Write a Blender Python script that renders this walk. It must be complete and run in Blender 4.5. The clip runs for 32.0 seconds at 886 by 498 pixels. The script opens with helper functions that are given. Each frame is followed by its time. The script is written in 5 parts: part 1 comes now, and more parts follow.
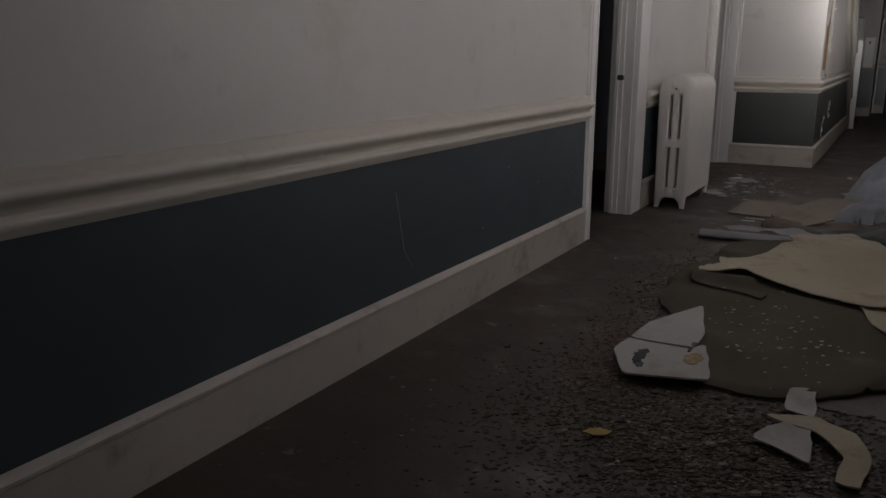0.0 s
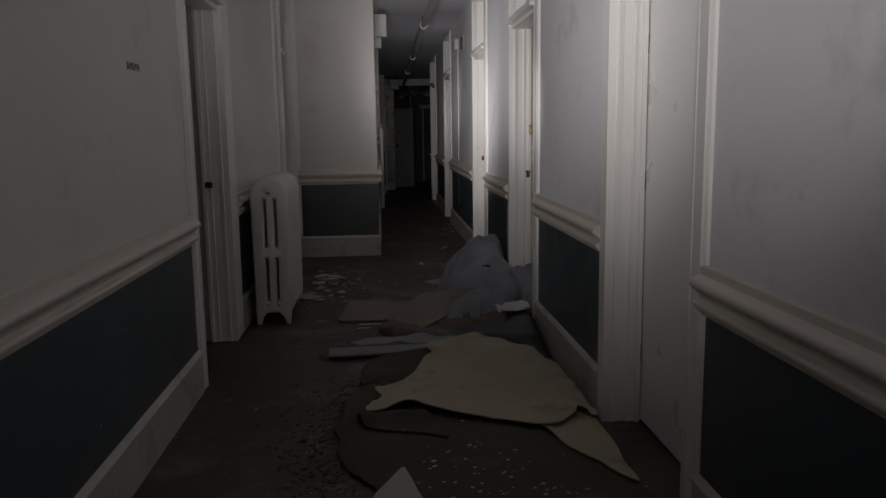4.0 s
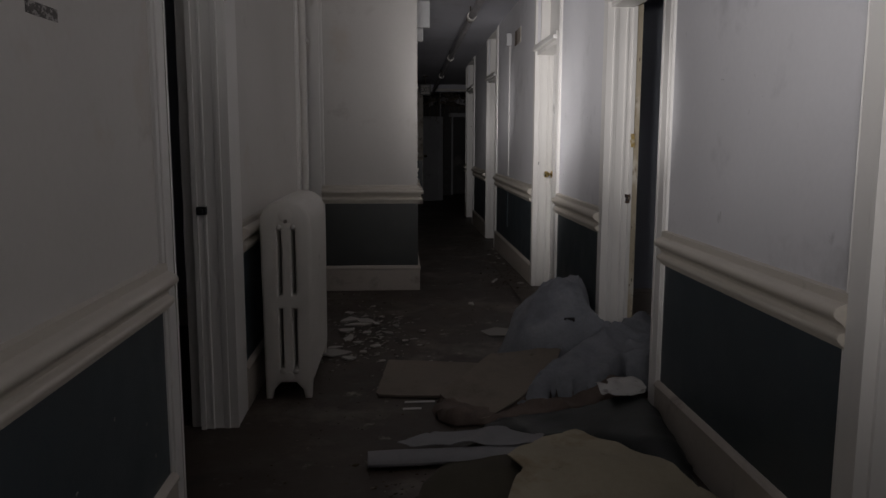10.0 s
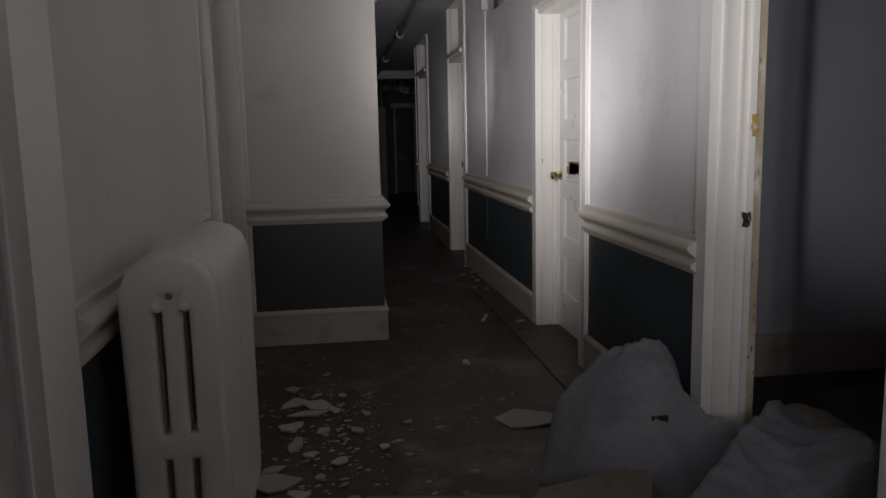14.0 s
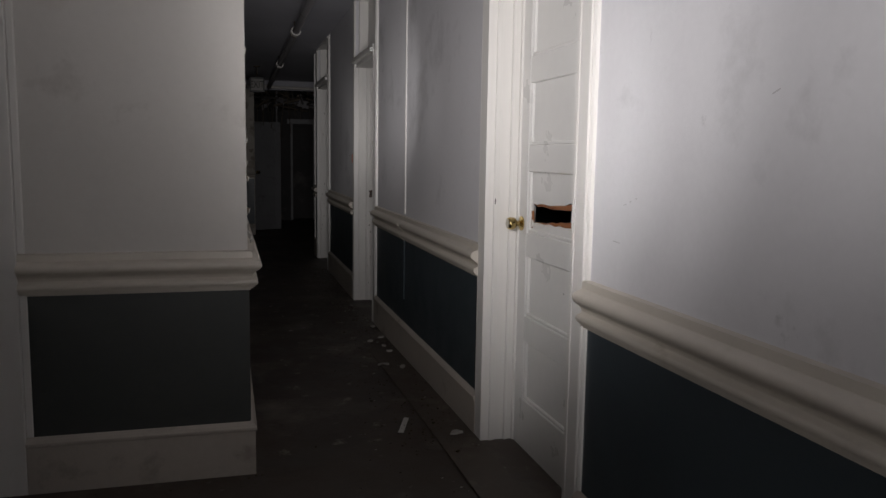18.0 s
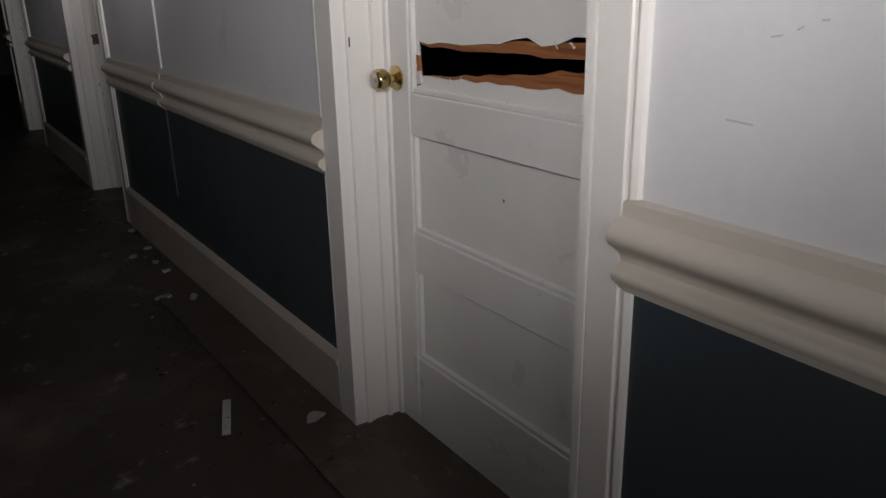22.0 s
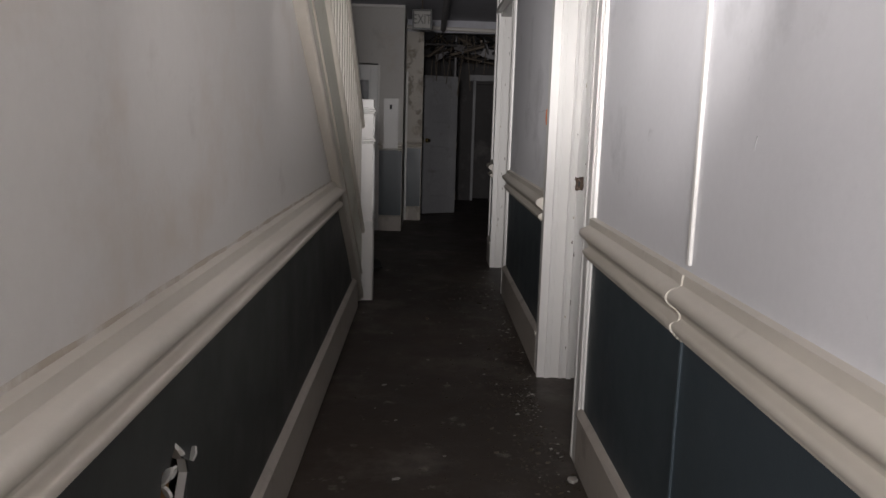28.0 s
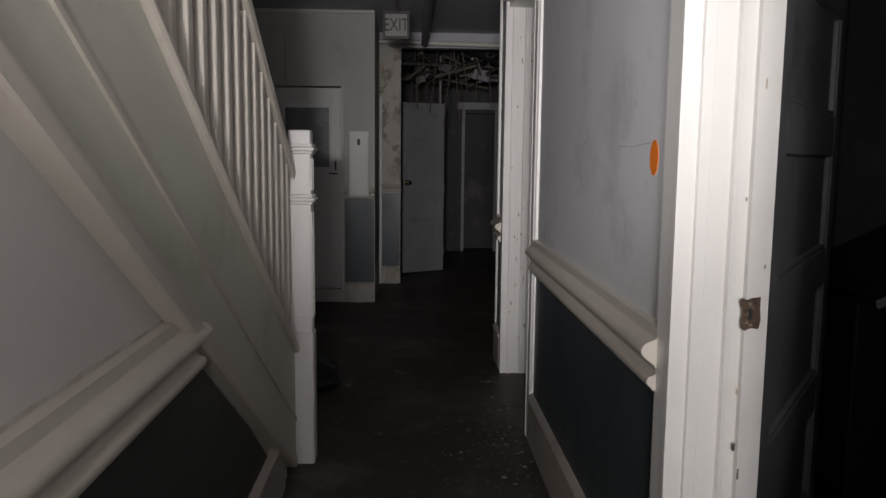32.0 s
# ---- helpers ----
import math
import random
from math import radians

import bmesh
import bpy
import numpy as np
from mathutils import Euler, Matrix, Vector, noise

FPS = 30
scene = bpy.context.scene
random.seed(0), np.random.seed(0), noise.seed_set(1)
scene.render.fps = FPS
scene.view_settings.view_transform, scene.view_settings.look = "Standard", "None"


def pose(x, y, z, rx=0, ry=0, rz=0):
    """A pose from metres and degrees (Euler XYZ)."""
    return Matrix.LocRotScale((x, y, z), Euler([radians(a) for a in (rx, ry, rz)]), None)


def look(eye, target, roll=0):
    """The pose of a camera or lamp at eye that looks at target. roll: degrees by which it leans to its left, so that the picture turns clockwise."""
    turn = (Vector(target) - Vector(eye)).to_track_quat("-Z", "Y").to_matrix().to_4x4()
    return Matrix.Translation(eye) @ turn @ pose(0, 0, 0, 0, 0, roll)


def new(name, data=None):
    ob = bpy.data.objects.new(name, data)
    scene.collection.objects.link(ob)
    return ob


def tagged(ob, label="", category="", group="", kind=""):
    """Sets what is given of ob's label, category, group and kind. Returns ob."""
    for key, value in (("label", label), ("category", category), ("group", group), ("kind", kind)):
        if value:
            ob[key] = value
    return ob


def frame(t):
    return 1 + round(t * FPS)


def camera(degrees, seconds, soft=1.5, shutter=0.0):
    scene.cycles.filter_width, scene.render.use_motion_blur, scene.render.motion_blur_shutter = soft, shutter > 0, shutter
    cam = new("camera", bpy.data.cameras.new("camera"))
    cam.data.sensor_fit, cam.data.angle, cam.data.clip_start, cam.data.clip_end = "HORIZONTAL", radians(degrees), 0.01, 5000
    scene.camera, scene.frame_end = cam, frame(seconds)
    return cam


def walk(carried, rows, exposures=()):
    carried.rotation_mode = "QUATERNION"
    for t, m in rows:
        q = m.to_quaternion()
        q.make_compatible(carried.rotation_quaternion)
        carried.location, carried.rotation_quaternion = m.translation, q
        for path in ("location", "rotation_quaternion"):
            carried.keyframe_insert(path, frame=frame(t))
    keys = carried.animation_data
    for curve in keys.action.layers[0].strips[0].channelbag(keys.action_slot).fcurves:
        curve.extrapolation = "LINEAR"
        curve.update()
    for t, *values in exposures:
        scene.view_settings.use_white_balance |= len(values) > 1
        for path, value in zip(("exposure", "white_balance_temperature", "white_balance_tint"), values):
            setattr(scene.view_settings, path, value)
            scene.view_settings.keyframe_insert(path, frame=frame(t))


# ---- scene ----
cam = camera(59.5, 32.0)
# seconds, eye, a point ahead, roll
PATH = [
    (0.0, (-0.051, 0.030, 1.145), (-1.034, 1.702, 0.656), -0.11),
    (0.5, (-0.222, 0.108, 1.215), (-0.893, 1.921, 0.704), -0.74),
    (1.0, (-0.347, 0.166, 1.230), (-0.761, 2.056, 0.723), -0.42),
    (1.5, (-0.364, 0.379, 1.210), (-0.662, 2.302, 0.746), -2.40),
    (2.0, (-0.359, 0.562, 1.234), (-0.609, 2.501, 0.809), -0.67),
    (2.5, (-0.529, 0.630, 1.239), (-0.673, 2.584, 0.840), -1.03),
    (3.0, (-0.728, 0.678, 1.278), (-0.682, 2.640, 0.893), -1.83),
    (3.5, (-0.770, 0.686, 1.283), (-0.601, 2.650, 0.946), -0.78),
    (5.5, (-0.751, 0.753, 1.369), (-0.679, 2.738, 1.138), -0.96),
    (6.0, (-0.765, 0.759, 1.387), (-0.681, 2.749, 1.203), -1.55),
    (6.5, (-0.759, 0.827, 1.385), (-0.671, 2.815, 1.179), 0.29),
    (7.0, (-0.677, 1.026, 1.358), (-0.659, 3.022, 1.233), -0.71),
    (7.5, (-0.679, 1.156, 1.341), (-0.714, 3.141, 1.099), -0.31),
    (8.0, (-0.873, 1.322, 1.322), (-0.756, 3.306, 1.100), -0.86),
    (8.5, (-0.980, 1.442, 1.327), (-0.772, 3.413, 1.057), -1.34),
    (9.0, (-0.904, 1.714, 1.313), (-0.747, 3.692, 1.067), -1.35),
    (9.5, (-0.849, 1.909, 1.316), (-0.773, 3.891, 1.057), -0.40),
    (10.0, (-0.964, 2.119, 1.283), (-0.848, 4.096, 1.004), 0.15),
    (10.5, (-1.120, 2.312, 1.298), (-0.896, 4.280, 1.017), -1.39),
    (11.0, (-1.116, 2.556, 1.262), (-0.887, 4.522, 0.975), -2.73),
    (11.5, (-1.018, 2.849, 1.285), (-0.871, 4.823, 1.000), -0.72),
    (12.0, (-1.048, 3.040, 1.273), (-0.894, 5.007, 0.948), -0.12),
    (12.5, (-1.187, 3.255, 1.291), (-0.879, 5.200, 0.941), -2.18),
    (13.0, (-1.206, 3.417, 1.287), (-0.849, 5.352, 0.926), -1.72),
    (13.5, (-1.097, 3.685, 1.285), (-0.840, 5.643, 0.970), -0.95),
    (15.5, (-1.110, 4.429, 1.261), (-0.694, 6.365, 0.986), -2.43),
    (16.0, (-1.016, 4.674, 1.290), (-0.709, 6.644, 1.132), -0.40),
    (16.5, (-1.026, 4.878, 1.267), (-0.709, 6.844, 1.079), -0.11),
    (17.0, (-1.099, 5.120, 1.275), (-0.535, 7.028, 1.068), -2.04),
    (17.5, (-1.021, 5.336, 1.264), (-0.460, 7.239, 1.016), -2.64),
    (18.0, (-0.872, 5.541, 1.282), (-0.337, 7.453, 1.040), 0.90),
    (18.5, (-0.852, 5.788, 1.263), (-0.322, 7.699, 1.007), 0.45),
    (19.0, (-0.896, 6.066, 1.281), (-0.341, 7.968, 1.009), -2.17),
    (19.5, (-0.836, 6.250, 1.274), (-0.334, 8.165, 0.987), -2.87),
    (20.0, (-0.656, 6.478, 1.264), (-0.331, 8.429, 0.973), 0.16),
    (20.5, (-0.606, 6.633, 1.221), (-0.048, 8.472, 0.668), 0.73),
    (21.0, (-0.654, 6.842, 1.202), (0.270, 8.490, 0.547), -1.71),
    (21.5, (-0.683, 6.914, 1.214), (0.334, 8.500, 0.541), -1.68),
    (22.0, (-0.680, 6.925, 1.219), (0.379, 8.492, 0.570), -1.20),
    (22.5, (-0.676, 6.923, 1.225), (0.420, 8.473, 0.597), -0.86),
    (23.0, (-0.685, 6.947, 1.263), (0.336, 8.589, 0.750), -1.10),
    (23.5, (-0.702, 7.016, 1.320), (0.014, 8.860, 1.027), -1.48),
    (24.0, (-0.558, 7.184, 1.264), (-0.279, 9.156, 1.090), -0.20),
    (24.5, (-0.411, 7.319, 1.261), (-0.396, 9.305, 1.028), 1.21),
    (25.0, (-0.392, 7.450, 1.247), (-0.394, 9.435, 1.001), 2.46),
    (25.5, (-0.445, 7.686, 1.239), (-0.358, 9.669, 0.989), 1.46),
    (27.5, (-0.330, 8.426, 1.201), (-0.555, 10.395, 0.935), 0.28),
    (28.0, (-0.371, 8.644, 1.203), (-0.321, 10.617, 0.876), 1.67),
    (28.5, (-0.281, 8.937, 1.199), (-0.355, 10.907, 0.862), 0.87),
    (29.0, (-0.215, 9.140, 1.223), (-0.339, 11.110, 0.897), 2.32),
    (29.5, (-0.256, 9.384, 1.219), (-0.336, 11.361, 0.931), 2.42),
    (30.0, (-0.328, 9.650, 1.236), (-0.330, 11.632, 0.971), 0.82),
    (30.5, (-0.268, 9.931, 1.230), (-0.284, 11.915, 0.978), 0.43),
    (31.0, (-0.204, 10.207, 1.239), (-0.329, 12.187, 0.987), 1.69),
    (31.5, (-0.262, 10.473, 1.221), (-0.346, 12.456, 0.972), 1.31),
    (32.0, (-0.330, 10.722, 1.237), (-0.245, 12.706, 0.995), 0.59),
]
EXPOSURES = [(0.0, 1.10), (1.0, 0.10), (2.0, 0.08), (3.0, -0.07), (6.0, -0.52), (7.0, -0.56), (8.0, -0.50), (9.0, -0.56), (10.0, -0.34), (11.0, -0.29), (12.0, -0.13), (13.0, -0.01), (16.0, -0.08), (17.0, -0.07), (18.0, 0.02), (19.0, -0.10), (20.0, 0.02), (21.0, 0.58), (22.0, -0.03), (23.0, -0.67), (24.0, -0.07), (25.0, 0.73), (28.0, 1.97), (29.0, 1.93), (30.0, 2.02), (31.0, 2.02), (32.0, 2.11)]
walk(cam, [(t, look(eye, ahead, roll)) for t, eye, ahead, roll in PATH], EXPOSURES)

# ---- spots standing in for the carried torch, world ----
# The only light is the torch in the walker's hand. Fixed spots at places of the walk stand in for it, all lit at once:
# beams on what it was pointed at, a wider spill ahead, and a few added to brighten dim walls.
TORCH_STANDINS = [
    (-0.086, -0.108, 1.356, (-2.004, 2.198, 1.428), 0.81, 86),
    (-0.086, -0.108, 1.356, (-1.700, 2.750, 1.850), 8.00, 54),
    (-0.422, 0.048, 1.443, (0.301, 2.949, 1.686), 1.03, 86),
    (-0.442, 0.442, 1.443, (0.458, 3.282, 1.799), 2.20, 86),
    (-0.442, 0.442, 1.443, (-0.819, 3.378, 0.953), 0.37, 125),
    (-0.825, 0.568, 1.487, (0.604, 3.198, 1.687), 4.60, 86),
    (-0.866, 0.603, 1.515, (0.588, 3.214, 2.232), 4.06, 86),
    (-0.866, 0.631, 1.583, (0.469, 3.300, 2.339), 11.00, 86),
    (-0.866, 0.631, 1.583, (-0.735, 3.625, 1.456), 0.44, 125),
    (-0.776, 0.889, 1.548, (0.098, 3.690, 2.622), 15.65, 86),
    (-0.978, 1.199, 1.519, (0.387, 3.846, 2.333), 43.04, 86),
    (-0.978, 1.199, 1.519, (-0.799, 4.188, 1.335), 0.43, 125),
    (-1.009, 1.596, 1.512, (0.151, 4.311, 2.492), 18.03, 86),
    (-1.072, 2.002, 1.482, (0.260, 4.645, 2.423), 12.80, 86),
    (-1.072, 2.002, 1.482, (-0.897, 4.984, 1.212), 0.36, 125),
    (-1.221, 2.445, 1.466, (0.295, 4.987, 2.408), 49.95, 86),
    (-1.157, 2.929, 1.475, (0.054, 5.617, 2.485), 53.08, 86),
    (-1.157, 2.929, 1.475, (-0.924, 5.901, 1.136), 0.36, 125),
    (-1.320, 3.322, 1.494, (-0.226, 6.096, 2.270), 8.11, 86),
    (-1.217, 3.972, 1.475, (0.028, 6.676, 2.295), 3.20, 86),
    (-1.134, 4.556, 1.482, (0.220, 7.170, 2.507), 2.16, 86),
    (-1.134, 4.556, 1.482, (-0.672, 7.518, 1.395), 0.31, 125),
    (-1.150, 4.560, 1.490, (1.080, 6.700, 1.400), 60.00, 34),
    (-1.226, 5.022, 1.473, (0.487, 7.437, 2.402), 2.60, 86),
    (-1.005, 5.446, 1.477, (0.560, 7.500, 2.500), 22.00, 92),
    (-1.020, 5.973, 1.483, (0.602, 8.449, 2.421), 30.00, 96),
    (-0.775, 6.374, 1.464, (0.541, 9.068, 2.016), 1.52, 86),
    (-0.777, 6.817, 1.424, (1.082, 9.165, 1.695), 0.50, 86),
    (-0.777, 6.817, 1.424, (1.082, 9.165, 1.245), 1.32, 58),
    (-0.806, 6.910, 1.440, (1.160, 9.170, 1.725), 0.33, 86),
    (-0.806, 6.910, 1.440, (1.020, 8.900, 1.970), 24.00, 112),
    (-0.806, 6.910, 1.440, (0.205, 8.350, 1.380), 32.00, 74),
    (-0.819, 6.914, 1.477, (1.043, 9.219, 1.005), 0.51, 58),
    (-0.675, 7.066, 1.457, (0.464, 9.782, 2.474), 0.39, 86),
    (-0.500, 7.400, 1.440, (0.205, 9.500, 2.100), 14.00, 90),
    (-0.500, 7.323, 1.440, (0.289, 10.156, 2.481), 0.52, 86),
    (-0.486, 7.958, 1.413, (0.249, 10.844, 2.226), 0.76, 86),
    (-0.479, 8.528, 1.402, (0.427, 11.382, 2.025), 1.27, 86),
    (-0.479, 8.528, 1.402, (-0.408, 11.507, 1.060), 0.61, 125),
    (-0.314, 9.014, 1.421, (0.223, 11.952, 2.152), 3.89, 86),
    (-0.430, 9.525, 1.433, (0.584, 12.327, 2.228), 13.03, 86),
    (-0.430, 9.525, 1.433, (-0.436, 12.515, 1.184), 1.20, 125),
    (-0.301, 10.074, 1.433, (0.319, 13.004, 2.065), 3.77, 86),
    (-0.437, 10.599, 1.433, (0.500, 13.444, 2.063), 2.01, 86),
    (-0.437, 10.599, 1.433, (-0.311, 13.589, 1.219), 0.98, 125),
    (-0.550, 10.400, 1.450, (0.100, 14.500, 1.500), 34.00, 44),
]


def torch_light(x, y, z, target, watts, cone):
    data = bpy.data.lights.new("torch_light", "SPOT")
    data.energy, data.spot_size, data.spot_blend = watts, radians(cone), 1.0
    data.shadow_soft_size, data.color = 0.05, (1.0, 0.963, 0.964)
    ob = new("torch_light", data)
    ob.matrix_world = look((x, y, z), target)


for torch in TORCH_STANDINS:
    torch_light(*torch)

world = bpy.data.worlds.new("night")
scene.world = world
world.use_nodes = True
world.node_tree.nodes["Background"].inputs["Color"].default_value = (0.010, 0.011, 0.014, 1)
world.node_tree.nodes["Background"].inputs["Strength"].default_value = 0.3


# ---- materials ----
def material(name, colour, rough=0.6, spots=(), bump=0.1, bump_scale=60.0, metal=0.0, coarse=1.2, vary=0.12, stretch=(1, 1, 1), by_piece=0.0, spec=0.5, by_island=()):
    """Paint or stuff with grain and blotches. spots: (colour, scale, low, high) stains with their own shape."""
    mat = bpy.data.materials.new(name)
    mat.use_nodes = True
    nt = mat.node_tree
    N, L = nt.nodes, nt.links
    bsdf = N["Principled BSDF"]
    geo = N.new("ShaderNodeNewGeometry")
    mp = N.new("ShaderNodeMapping")
    mp.inputs["Scale"].default_value = stretch
    L.new(geo.outputs["Position"], mp.inputs["Vector"])

    def nz(scale, detail=4.0, rough_=0.6):
        n = N.new("ShaderNodeTexNoise")
        n.inputs["Scale"].default_value, n.inputs["Detail"].default_value, n.inputs["Roughness"].default_value = scale, detail, rough_
        L.new(mp.outputs["Vector"], n.inputs["Vector"])
        return n.outputs["Fac"]

    def ramp(fac, lo, hi):
        m = N.new("ShaderNodeMapRange")
        m.inputs["From Min"].default_value, m.inputs["From Max"].default_value = lo, hi
        L.new(fac, m.inputs["Value"])
        return m.outputs["Result"]

    def mix(fac, a, b, mode="MIX"):
        m = N.new("ShaderNodeMix")
        m.data_type, m.blend_type = "RGBA", mode
        if isinstance(fac, float):
            m.inputs[0].default_value = fac
        else:
            L.new(fac, m.inputs[0])
        for i, v in ((6, a), (7, b)):
            if isinstance(v, tuple):
                m.inputs[i].default_value = (*v, 1)
            else:
                L.new(v, m.inputs[i])
        return m.outputs[2]

    dark = tuple(c * (1 - vary) for c in colour)
    lite = tuple(min(1, c * (1 + vary)) for c in colour)
    col = mix(ramp(nz(coarse, 5), 0.3, 0.7), dark, lite)
    fine = mix(ramp(nz(bump_scale * 0.5, 3), 0.3, 0.7), tuple([1 - vary * 0.6] * 3), (1.0, 1.0, 1.0))
    col = mix(1.0, col, fine, "MULTIPLY")
    for c, scale, lo, hi in spots:
        col = mix(ramp(nz(scale, 6, 0.65), lo, hi), col, c)
    if by_piece:
        info = N.new("ShaderNodeObjectInfo")
        tone = N.new("ShaderNodeMapRange")
        tone.inputs["To Min"].default_value, tone.inputs["To Max"].default_value = 1 - by_piece, 1.0
        L.new(info.outputs["Random"], tone.inputs["Value"])
        cc = N.new("ShaderNodeCombineColor")
        for i in range(3):
            L.new(tone.outputs["Result"], cc.inputs[i])
        col = mix(1.0, col, cc.outputs[0], "MULTIPLY")
    if by_island:
        cr = N.new("ShaderNodeValToRGB")
        cr.color_ramp.interpolation = "CONSTANT"
        L.new(geo.outputs["Random Per Island"], cr.inputs["Fac"])
        for k, c in enumerate(by_island):
            el = cr.color_ramp.elements[0] if k == 0 else cr.color_ramp.elements.new(k / len(by_island))
            el.color = (*c, 1)
        col = mix(1.0, col, cr.outputs["Color"], "MULTIPLY")
    L.new(col, bsdf.inputs["Base Color"])
    rr = ramp(nz(coarse * 4, 4), 0.2, 0.8)
    rm = N.new("ShaderNodeMapRange")
    rm.inputs["To Min"].default_value, rm.inputs["To Max"].default_value = max(0.05, rough - 0.1), min(1, rough + 0.1)
    L.new(rr, rm.inputs["Value"])
    L.new(rm.outputs["Result"], bsdf.inputs["Roughness"])
    bsdf.inputs["Metallic"].default_value = metal
    bsdf.inputs["Specular IOR Level"].default_value = spec
    if bump:
        bp = N.new("ShaderNodeBump")
        bp.inputs["Strength"].default_value, bp.inputs["Distance"].default_value = bump, 0.004
        L.new(nz(bump_scale, 5), bp.inputs["Height"])
        L.new(bp.outputs["Normal"], bsdf.inputs["Normal"])
    return mat


SCUFF = ((0.30, 0.29, 0.28), 2.3, 0.66, 0.78)
M_WALL_R = material("lavender_wall_paint", (0.675, 0.668, 0.688), 0.55, (((0.48, 0.475, 0.485), 2.3, 0.56, 0.74), ((0.40, 0.395, 0.40), 5.5, 0.66, 0.76)), 0.12, 90, vary=0.05)
M_WALL_L = material("cream_wall_paint", (0.605, 0.580, 0.548), 0.6, (((0.52, 0.45, 0.38), 1.6, 0.56, 0.78), ((0.47, 0.44, 0.41), 3.7, 0.62, 0.78)), 0.12, 90, vary=0.05)
M_TRIM = material("white_trim_paint", (0.74, 0.72, 0.69), 0.38, (((0.50, 0.46, 0.40), 5.0, 0.66, 0.76),), 0.10, 45, vary=0.05, stretch=(1, 1, 0.25))
M_RAIL = material("dusty_rail_paint", (0.57, 0.525, 0.46), 0.42, (((0.42, 0.38, 0.32), 7.0, 0.62, 0.78),), 0.08, 60, vary=0.06)
M_BASE = material("grimy_base_paint", (0.47, 0.425, 0.375), 0.45, (((0.24, 0.20, 0.17), 4.0, 0.56, 0.75),), 0.12, 50, vary=0.1)
M_DADO = material("dark_teal_paint", (0.052, 0.067, 0.078), 0.36, (((0.066, 0.082, 0.094), 2.2, 0.55, 0.8),), 0.06, 120, vary=0.1)
M_DADO_W = material("dark_green_grey_paint", (0.049, 0.053, 0.051), 0.42, (((0.064, 0.067, 0.063), 2.2, 0.55, 0.8),), 0.06, 120, vary=0.1)
M_DOOR = material("door_gloss_paint", (0.74, 0.73, 0.71), 0.33, (), 0.08, 40, vary=0.04)
M_CEIL = material("ceiling_paint", (0.50, 0.50, 0.54), 0.8, (((0.38, 0.36, 0.36), 1.1, 0.55, 0.75),), 0.15, 50, vary=0.08)
M_FLOOR = material("worn_brown_floor", (0.050, 0.036, 0.027), 0.55, (((0.095, 0.074, 0.058), 1.7, 0.52, 0.78), ((0.030, 0.024, 0.02), 3.1, 0.55, 0.72), ((0.16, 0.135, 0.115), 2.0, 0.54, 0.74), ((0.28, 0.25, 0.22), 7.0, 0.62, 0.74)), 0.25, 30, vary=0.25)
M_ROOM = material("room_lavender_paint", (0.50, 0.52, 0.585), 0.6, (((0.40, 0.41, 0.46), 3.0, 0.6, 0.75),), 0.12, 70, vary=0.07)
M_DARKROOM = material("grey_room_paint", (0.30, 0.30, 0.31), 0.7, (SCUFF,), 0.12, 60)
# Near-black wall paint standing in for rooms the torch does not reach.
M_GLOOM = material("gloom_dark_wall", (0.085, 0.08, 0.08), 0.85, (((0.16, 0.15, 0.145), 2.5, 0.55, 0.75),), 0.2, 50, vary=0.2)
M_WOOD = material("bare_pine", (0.40, 0.245, 0.12), 0.6, (((0.25, 0.135, 0.06), 2.2, 0.42, 0.62), ((0.10, 0.05, 0.025), 1.3, 0.66, 0.70)), 0.2, 70, vary=0.25, stretch=(9, 9, 1.6))
M_OLDWOOD = material("worn_jamb_wood", (0.48, 0.41, 0.30), 0.6, (((0.62, 0.58, 0.50), 8.0, 0.5, 0.62), ((0.20, 0.13, 0.07), 11.0, 0.6, 0.7)), 0.3, 60, vary=0.2, stretch=(1, 1, 0.4))
M_FIBRE = material("torn_orange_wood", (0.30, 0.115, 0.042), 0.6, (((0.17, 0.055, 0.02), 16.0, 0.48, 0.60), ((0.42, 0.19, 0.08), 30.0, 0.58, 0.68)), 0.6, 90, vary=0.25, stretch=(1, 0.15, 3))
M_RAD = material("cream_radiator_enamel", (0.66, 0.63, 0.58), 0.34, (((0.45, 0.38, 0.30), 7.0, 0.66, 0.76),), 0.10, 60, vary=0.04)
M_BRASS = material("worn_brass", (0.62, 0.47, 0.20), 0.20, (((0.25, 0.18, 0.08), 60.0, 0.5, 0.7),), 0.05, 200, metal=1.0)
M_STEEL = material("dull_steel", (0.20, 0.18, 0.16), 0.45, (((0.16, 0.09, 0.05), 40.0, 0.5, 0.65),), 0.2, 150, metal=0.8)
M_PIPE = material("painted_pipe", (0.30, 0.29, 0.30), 0.45, (((0.16, 0.13, 0.12), 8.0, 0.55, 0.7),), 0.1, 80)
M_PIPEWHITE = material("white_painted_pipe", (0.64, 0.61, 0.57), 0.45, (), 0.08, 80)
M_BLACK = material("black_metal", (0.015, 0.015, 0.016), 0.45, (), 0.05, 100)
M_PLASTER = material("broken_plaster", (0.44, 0.42, 0.39), 0.85, (((0.42, 0.38, 0.33), 14.0, 0.55, 0.7),), 0.5, 80, vary=0.1, by_piece=0.35)
M_GLASSGLOBE = material("white_globe_glass", (0.62, 0.62, 0.62), 0.12, (), 0.0, 50)
M_GYPSUM = material("torn_gypsum", (0.68, 0.66, 0.62), 0.9, (((0.45, 0.42, 0.38), 30.0, 0.6, 0.7),), 0.5, 90, vary=0.1)
